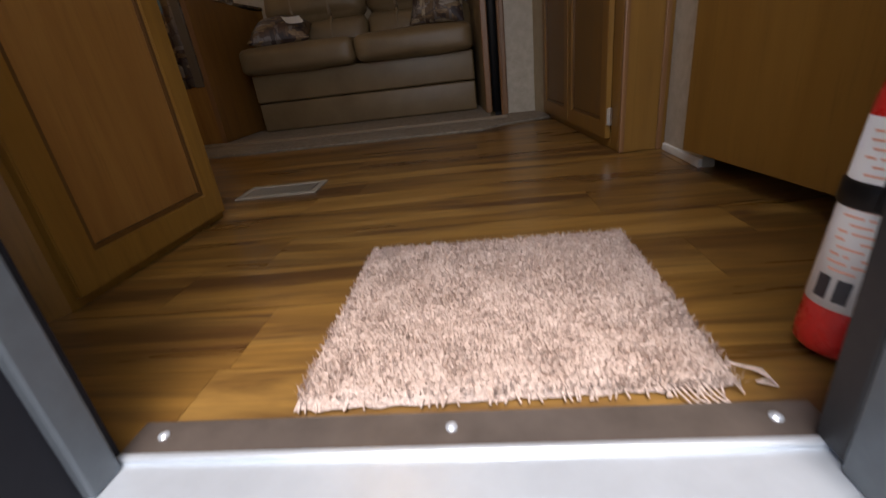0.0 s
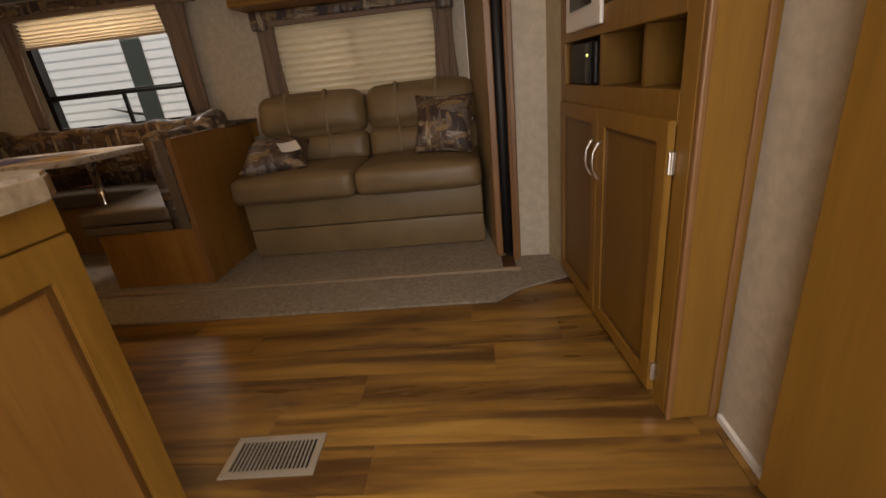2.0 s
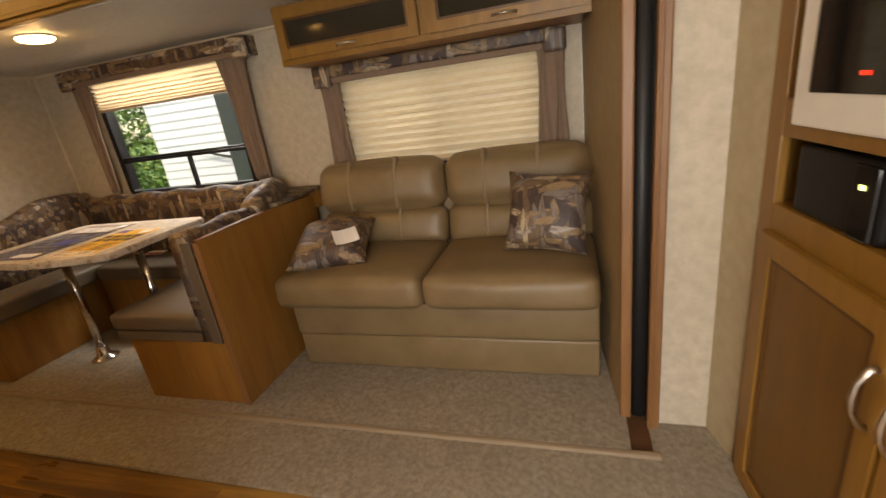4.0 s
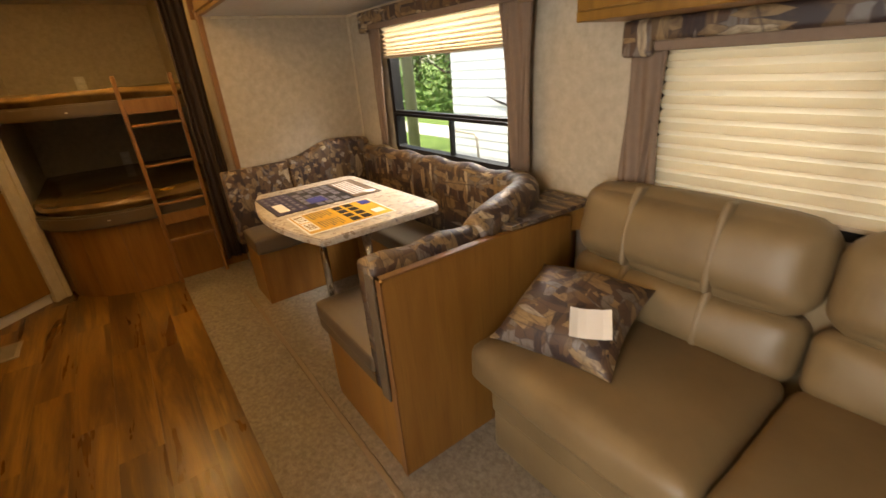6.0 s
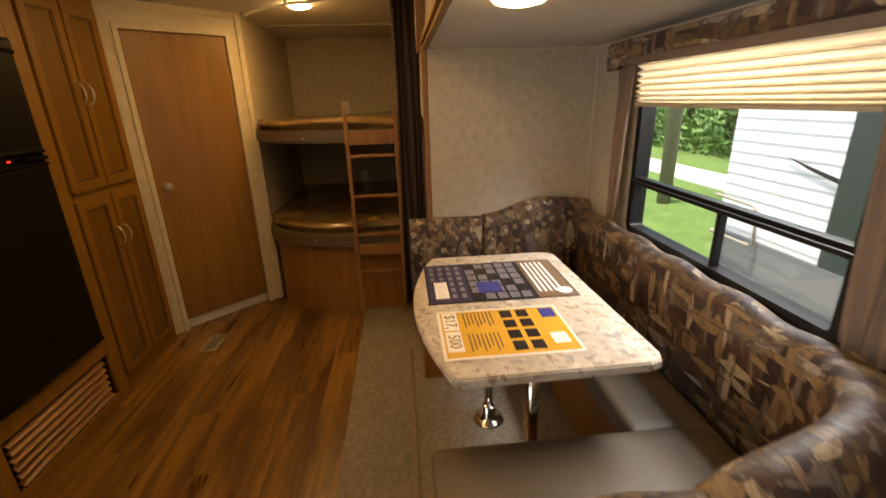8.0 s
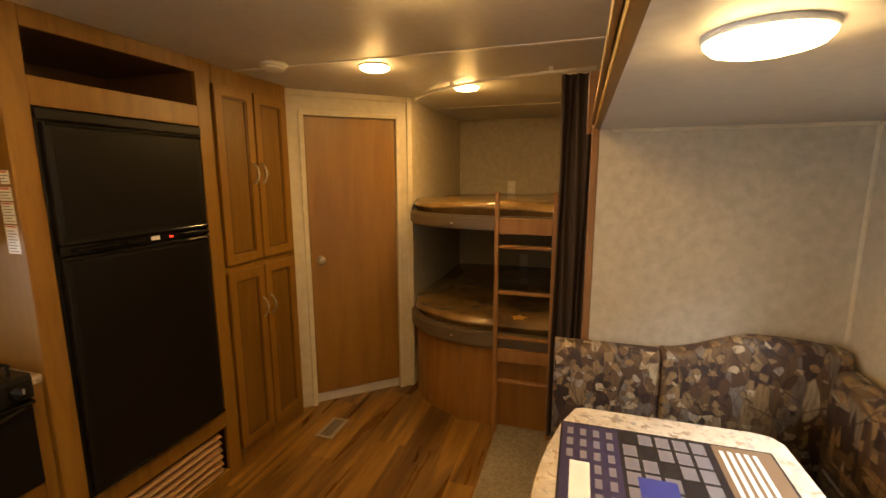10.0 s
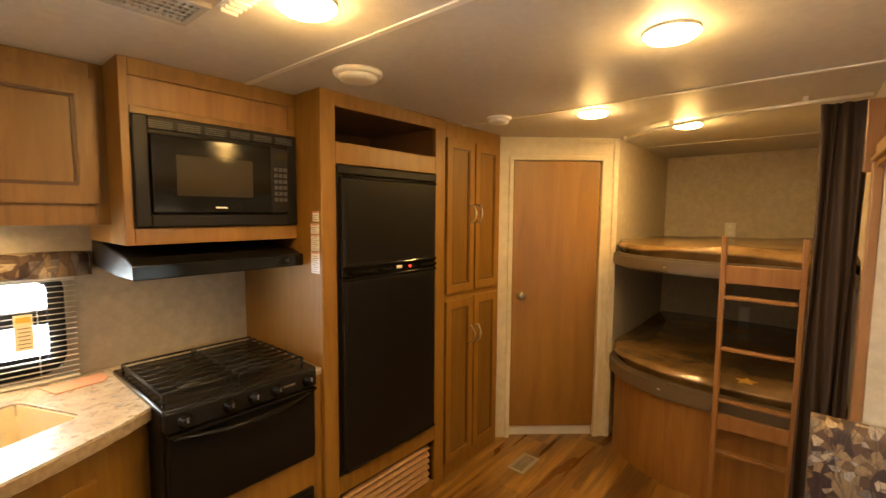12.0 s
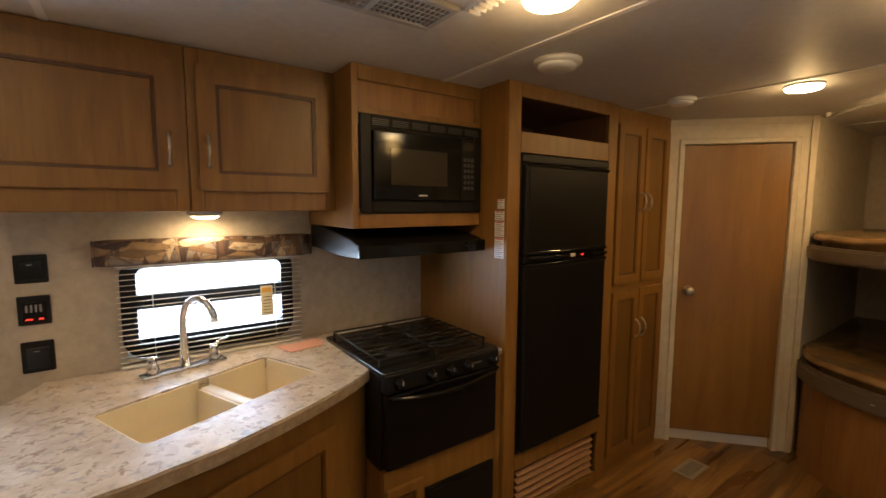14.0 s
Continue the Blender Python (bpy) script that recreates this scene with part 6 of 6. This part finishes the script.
def extinguisher():
    x, y = 0.832, 0.60
    e = thing("fire_extinguisher", (x, y, 0.03), "red fire extinguisher with white label in a black wall bracket", "fire extinguisher")
    lean = Matrix.Translation((x, y, 0.008)) @ pose(0, 0, 0, -4, 4, -45) @ pose(0, 0, 0, 0, 0, 94)

    def P(bm):
        bm.transform(lean)
        return bm
    part("cylinder", P(lathe([(0.030, 0), (0.036, 0.006), (0.037, 0.02), (0.037, 0.25), (0.034, 0.275), (0.022, 0.295), (0.014, 0.30), (0.014, 0.315)], (0, 0, 0), 30)), RED, e, "", True)
    lb = part("label", P(lathe([(0.0374, 0.055), (0.0374, 0.24)], (0, 0, 0), 30)), PAPER, e, "white printed label", True)
    part("print", P(join(*[bx(-0.0379, -0.0368, -0.0046, 0.0046 - 0.004 * ((k + j) % 3 == 0), 0.095 + k * 0.0078, 0.0972 + k * 0.0078, 0, 2, pose(0, 0, 0, 0, 0, j * 14)) for k in range(18) for j in range(-3, 4) if (k * 5 + j * 3) % 7])), PINK, lb)
    part("print_block", P(join(*[bx(-0.0381, -0.036, -0.006, 0.006, 0.064, 0.088, 0, 2, pose(0, 0, 0, 0, 0, a)) for a in (-42, -14, 14, 42)])), PRINT_DARK, lb)
    part("strap", P(lathe([(0.0385, 0.158), (0.040, 0.160), (0.040, 0.181), (0.0385, 0.183)], (0, 0, 0), 30)), BLACK, e, "black plastic strap", True)
    part("buckle", P(bx(-0.046, -0.036, -0.016, 0.010, 0.16, 0.195, 0.003)), BLACK, e)
    part("valve", P(join(lathe([(0.015, 0.315), (0.018, 0.318), (0.018, 0.34), (0.008, 0.345)], (0, 0, 0), 16), bx(-0.055, 0.02, -0.008, 0.008, 0.338, 0.346, 0.003), bx(-0.06, 0.01, -0.007, 0.007, 0.358, 0.366, 0.003))), BLACK, e, "black lever valve")
    part("bracket", bx(x - 0.02, x + 0.03, WY, y - 0.034, 0.02, 0.33, 0.006), BLACK, e)


def floor_vent(x0, x1, y0, y1, label, n, rot=0):
    v = thing("floor_register", ((x0 + x1) / 2, (y0 + y1) / 2, 0.0), label, "floor vent", "floor registers")
    m = Matrix.Translation(((x0 + x1) / 2, (y0 + y1) / 2, 0)) @ pose(0, 0, 0, 0, 0, rot)
    w, h = (x1 - x0) / 2, (y1 - y0) / 2
    fr = join(bx(-w, w, -h, -h + 0.022, 0.0, 0.006, 0.002), bx(-w, w, h - 0.022, h, 0.0, 0.006, 0.002), bx(-w, -w + 0.022, -h + 0.022, h - 0.022, 0, 0.006, 0.002), bx(w - 0.022, w, -h + 0.022, h - 0.022, 0, 0.006, 0.002))
    fr.transform(m)
    part("frame", fr, GREYVENT, v)
    part("well", bx(-w + 0.02, w - 0.02, -h + 0.02, h - 0.02, 0.0, 0.0015, 0, 2, m), BLACK, v)
    for k in range(n):
        x = -w + 0.026 + (2 * w - 0.052) * (k + 0.5) / n
        part("slat", bx(x - 0.0028, x + 0.0028, -h + 0.02, h - 0.02, 0.0015, 0.0055, 0.0008, 1, m), GREYVENT, v)


rug()
extinguisher()
floor_vent(-0.325, -0.06, 1.466, 1.612, "grey metal floor register in the vinyl floor", 18, 2)
floor_vent(-3.335, -3.125, 1.345, 1.455, "grey metal floor register by the bathroom door", 12, 0)


# ---- ceiling fixtures ----
def dome_lamp(x, y, z, watts, label="round warm ceiling lamp with frosted dome, lit"):
    lm = thing("ceiling_lamp", (x, y, z), label, "lamp", "ceiling lamps")
    part("housing", lathe([(0.071, 0), (0.071, -0.005), (0.069, -0.008), (0.064, -0.008)], (x, y, z), 30), WHITE, lm, "white rim", True)
    part("diffuser", lathe([(0.068, -0.005), (0.068, -0.011), (0.060, -0.019), (0.036, -0.025), (0.008, -0.027)], (x, y, z), 30), LAMP, lm, "glowing frosted dome", True)
    for kind, power, drop in (("AREA", 0.42, 0.036), ("POINT", 0.22, 0.10)):
        ld = bpy.data.lights.new("lamp_light", kind)
        ld.energy, ld.color = watts * power, (1.0, 0.56, 0.155)
        if kind == "AREA":
            ld.shape, ld.size = "DISK", 0.10
        else:
            ld.shadow_soft_size = 0.045
        new("lamp_light", ld).matrix_basis = Matrix.Translation((x, y, z - drop))
    return lm


# the first lamp is unseen, added to brighten the sofa and carpet
for x, y, w in ((-0.15, 1.85, 2.0), (-1.58, 1.72, 2.1), (-2.285, 2.335, 1.7), (-3.07, 1.82, 1.4), (-3.65, 2.11, 2.3)):
    dome_lamp(x, y, CEILZ, w)
dome_lamp(-1.80, 2.97, SLZ, 0.5)
ul = bpy.data.lights.new("puck_light", "AREA")
ul.shape, ul.size, ul.energy, ul.color = "DISK", 0.09, 0.45, (1.0, 0.64, 0.28)
new("puck_light", ul).matrix_basis = Matrix.Translation((-0.95, 0.60, 1.425))
for x, y, r in ((-1.98, 1.41, 0.085), (-2.895, 1.40, 0.062)):
    s = thing("smoke_detector", (x, y, CEILZ), "round white detector on the ceiling", "detector", "ceiling detectors")
    part("base", lathe([(r, 0), (r, -0.010), (r * 0.92, -0.016)], (x, y, CEILZ), 28), WHITE, s, "", True)
    part("cover", lathe([(r * 0.8, -0.014), (r * 0.76, -0.028), (r * 0.5, -0.034), (r * 0.2, -0.035)], (x, y, CEILZ), 28), WHITE, s, "", True)
av = thing("ceiling_vent", (-1.30, 1.46, CEILZ), "grey slotted air-conditioner vent in the ceiling", "vent")
part("frame", join(bx(-1.44, -1.02, 1.385, 1.405, CEILZ - 0.014, CEILZ, 0.003), bx(-1.44, -1.02, 1.525, 1.545, CEILZ - 0.014, CEILZ, 0.003), bx(-1.44, -1.42, 1.405, 1.525, CEILZ - 0.014, CEILZ, 0.003), bx(-1.04, -1.02, 1.405, 1.525, CEILZ - 0.014, CEILZ, 0.003), bx(-1.245, -1.225, 1.405, 1.525, CEILZ - 0.014, CEILZ, 0.003)), VENTGREY, av)
part("backing", bx(-1.42, -1.04, 1.405, 1.525, CEILZ - 0.003, CEILZ), GREYVENT, av)
for k in range(24):
    part("slat", bx(-1.416 + k * 0.0158, -1.411 + k * 0.0158, 1.405, 1.525, CEILZ - 0.010, CEILZ - 0.003), VENTGREY, av)
for k in range(4):
    part("cross_slat", bx(-1.42, -1.04, 1.427 + k * 0.024, 1.431 + k * 0.024, CEILZ - 0.012, CEILZ - 0.010), VENTGREY, av)
ac = thing("air_register", (-1.46, 1.57, CEILZ), "small white louvred air register on the ceiling", "vent")
part("plate", bx(-1.50, -1.45, 1.54, 1.74, CEILZ - 0.006, CEILZ, 0.002), WHITE, ac)
for k in range(8):
    part("louvre", bx(-1.495, -1.455, 1.552 + k * 0.023, 1.558 + k * 0.023, CEILZ - 0.016, CEILZ - 0.006, 0.001), WHITE, ac)


# ---- outside ----
GZ = -0.75
gm = bmesh.new()
bmesh.ops.create_grid(gm, x_segments=4, y_segments=4, size=400)
gm.transform(Matrix.Translation((0, 0, GZ)))
struct("ground", gm, GRASS, "sunlit mown grass", "ground")
struct("pavement_strip", bx(-60, 40, 10.0, 11.5, GZ - 0.05, GZ + 0.02), PAVEMENT, "pale concrete drive beyond the grass", "pavement")
struct("pavement_pad", bx(-5.6, 14, 4.0, 7.2, GZ - 0.05, GZ + 0.015), mottled("grey_gravel", (0.10, 0.10, 0.095), (0.22, 0.215, 0.205), 14, 0.9, 0.6, 0.01), "pale gravel pad under the neighbouring trailer", "pavement")
struct("pavement_entry", bx(-60, 60, -80, 0.35, GZ - 0.05, GZ + 0.015), PAVEMENT, "pale gravel outside the entry", "pavement")


def neighbour():
    x0, x1, y0, y1 = -4.0, 3.6, 5.3, 7.7
    t = thing("parked_trailer", ((x0 + x1) / 2, 6.8, GZ), "white parked travel trailer with ribbed siding and grey skirt", "trailer")
    part("body", bx(x0, x1, y0, y1, GZ + 0.55, 2.6, 0.04, 3), SIDING, t)
    for k in range(25):
        z = 0.40 + k * 0.085
        part("rib", prism([(y0 - 0.003, z), (y0, z - 0.02), (y0, z + 0.06)], x0 + 0.03, x1 - 0.03, 0, Matrix(((0, 0, 1, 0), (1, 0, 0, 0), (0, 1, 0, 0), (0, 0, 0, 1)))), SIDING, t)
    part("skirt", bx(x0 + 0.05, x1 - 0.05, y0 - 0.016, y0 + 0.02, 0.06, 0.36, 0.01), GREY_SKIRT, t, "dark grey lower skirt")
    part("dark_stripe", bx(-3.03, -2.82, y0 - 0.018, y0 - 0.002, 0.36, 2.5, 0.003), plain("dark_decal", (0.035, 0.05, 0.045), 0.4), t, "dark vertical decal band")
    part("swoosh", prism([(-3.43, 1.005), (-3.23, 0.935), (-3.03, 0.885), (-3.03, 0.915), (-3.23, 0.958)], 0.0, 0.004, 0, Matrix(((1, 0, 0, 0), (0, 0, -1, y0 - 0.013), (0, 1, 0, 0), (0, 0, 0, 1)))), PRINT_DARK, t, "dark decal swoosh")
    part("grab_rail", tube([(-3.97, y0, 0.63), (-3.97, y0 - 0.07, 0.64), (-3.56, y0 - 0.07, 0.63), (-3.52, y0 - 0.07, 0.59), (-3.50, y0 - 0.07, 0.36), (-3.54, y0 - 0.07, 0.33), (-3.97, y0 - 0.07, 0.33), (-3.97, y0, 0.33)], 0.012, 8), GREYVENT, t, "grey folded rail", True)
    for x in (0.2, 1.1):
        w = part("wheel", cyl((x, y0 + 0.02, GZ + 0.34), (x, y0 + 0.24, GZ + 0.34), 0.34, n=28), RUBBER, t)
        part("rim", cyl((x, y0 + 0.005, GZ + 0.34), (x, y0 + 0.03, GZ + 0.34), 0.19, n=20), GREYVENT, w)
    part("jack", bx(-3.2, -3.12, 6.0, 6.08, GZ, GZ + 0.56), GREY_SKIRT, t)


neighbour()
pp = thing("utility_pole", (-9.2, 8.1, GZ), "weathered grey wooden utility pole standing in grass", "pole")
part("shaft", cyl((-9.2, 8.1, GZ), (-9.2, 8.1, 8.0), 0.14, 0.11, 18), POLE, pp, "", True)


def tree(x, y, h, seed, leaves=2600):
    rnd = random.Random(seed)
    t = thing("tree", (x, y, GZ), "broad leafy green tree at the wood's edge", "tree", "trees behind the drive")
    limbs = [tube([(x, y, GZ), (x + rnd.uniform(-0.1, 0.1), y, GZ + h * 0.25), (x + rnd.uniform(-0.3, 0.3), y + rnd.uniform(-0.2, 0.2), GZ + h * 0.6), (x, y, GZ + h * 0.9)], [0.22, 0.17, 0.10, 0.03], 8)]
    tips = []
    for k in range(12):
        a, z = rnd.uniform(0, 6.28), GZ + h * rnd.uniform(0.12, 0.8)
        ln = h * rnd.uniform(0.18, 0.34)
        tip = (x + ln * math.cos(a), y + ln * math.sin(a), z + h * rnd.uniform(0.05, 0.16))
        tips.append(tip)
        limbs.append(tube([(x, y, z), ((x + tip[0]) / 2, (y + tip[1]) / 2, (z + tip[2]) / 2 + 0.1), tip], [0.07, 0.05, 0.015], 6))
    part("trunk", join(*limbs), BARK, t, "", True)
    verts, faces = [], []
    clumps = [(tx + rnd.gauss(0, h * 0.07), ty + rnd.gauss(0, h * 0.07), max(GZ + 0.4, tz + rnd.gauss(0, h * 0.09)), rnd.uniform(0.4, 0.95)) for tx, ty, tz in tips for _ in range(5)]
    for k in range(leaves):
        cx, cy, cz, cr = clumps[k % len(clumps)]
        d = Vector((rnd.gauss(0, 1), rnd.gauss(0, 1), rnd.gauss(0, 0.8))).normalized() * cr * rnd.random() ** 0.4
        p = Vector((cx, cy, cz)) + d
        q = Euler((rnd.uniform(-1, 1), rnd.uniform(-1, 1), rnd.uniform(0, 6.28))).to_matrix()
        s = rnd.uniform(0.07, 0.15)
        i = len(verts)
        for u, v, w in ((-1, 0, 0), (0, -0.55, 0.12), (1, 0, 0), (0, 0.55, 0.12)):
            verts.append(p + q @ Vector((u * s, v * s, w * s)))
        faces.append((i, i + 1, i + 2, i + 3))
    me = bpy.data.meshes.new("crown")
    me.from_pydata(verts, [], faces)
    me.materials.append(LEAF)
    c = new("crown", me)
    c.parent = t
    c.matrix_parent_inverse = Matrix.Translation(-Vector(t.location))


for k, (x, y, h) in enumerate(((-8.0, 17.5, 8.5), (-11.0, 16.6, 9.5), (-14.2, 16.2, 8.0), (-17.5, 15.8, 10.0), (-21.0, 15.6, 9.0), (-5.0, 18.5, 9.0), (-13, 21.5, 12.0), (-19, 21, 12.5), (-25, 19, 11.0), (-8.5, 22, 12.0), (-1.5, 20, 10), (-30, 17, 11))):
    tree(x, y, h, 40 + k)
und = random.Random(9)
verts, faces = [], []
for k in range(16000):
    x, y = und.uniform(-34, 4), und.uniform(13.6, 18.0)
    z = GZ + und.random() ** 1.5 * (0.5 + (y - 13.4) * 0.8)
    q = Euler((und.uniform(-1.2, 1.2), und.uniform(-1.2, 1.2), und.uniform(0, 6.28))).to_matrix()
    s, i = und.uniform(0.08, 0.2), len(verts)
    for u, v in ((-1, 0), (0, -0.4), (1, 0), (0, 0.4)):
        verts.append(Vector((x, y, z)) + q @ Vector((u * s, v * s, 0)))
    faces.append((i, i + 1, i + 2, i + 3))
me = bpy.data.meshes.new("undergrowth")
me.from_pydata(verts, [], faces)
me.materials.append(LEAF)
tagged(new("undergrowth", me), "dense green undergrowth at the wood's edge", "undergrowth", "", "stuff")

# ---- floor planks ----
fl = bpy.data.objects["floor"]
prnd = random.Random(3)
shared = {}
y, row = WY - 0.02, 0
while y < 2.40:
    w = 0.158
    x = RX + 0.01 - prnd.uniform(0, 0.9)
    while x < 1.60:
        ln = (0.92, 1.22, 1.06)[prnd.randrange(3)]
        a, b = max(x, RX + 0.005), min(x + ln, 1.595)
        if b - a > 0.02:
            key = round(b - a, 2)
            if key not in shared:
                bm = bx(-(b - a) / 2 + 0.0003, (b - a) / 2 - 0.0003, -w / 2 + 0.0003, w / 2 - 0.0003, -0.004, 0.0)
                shared[key] = mesh_of("plank", bm, VINYL)
            o = new("plank", shared[key])
            o.parent = fl
            o.matrix_basis = Matrix.Translation(((a + b) / 2, y + w / 2, 0))
        x += ln
    y += w
    row += 1
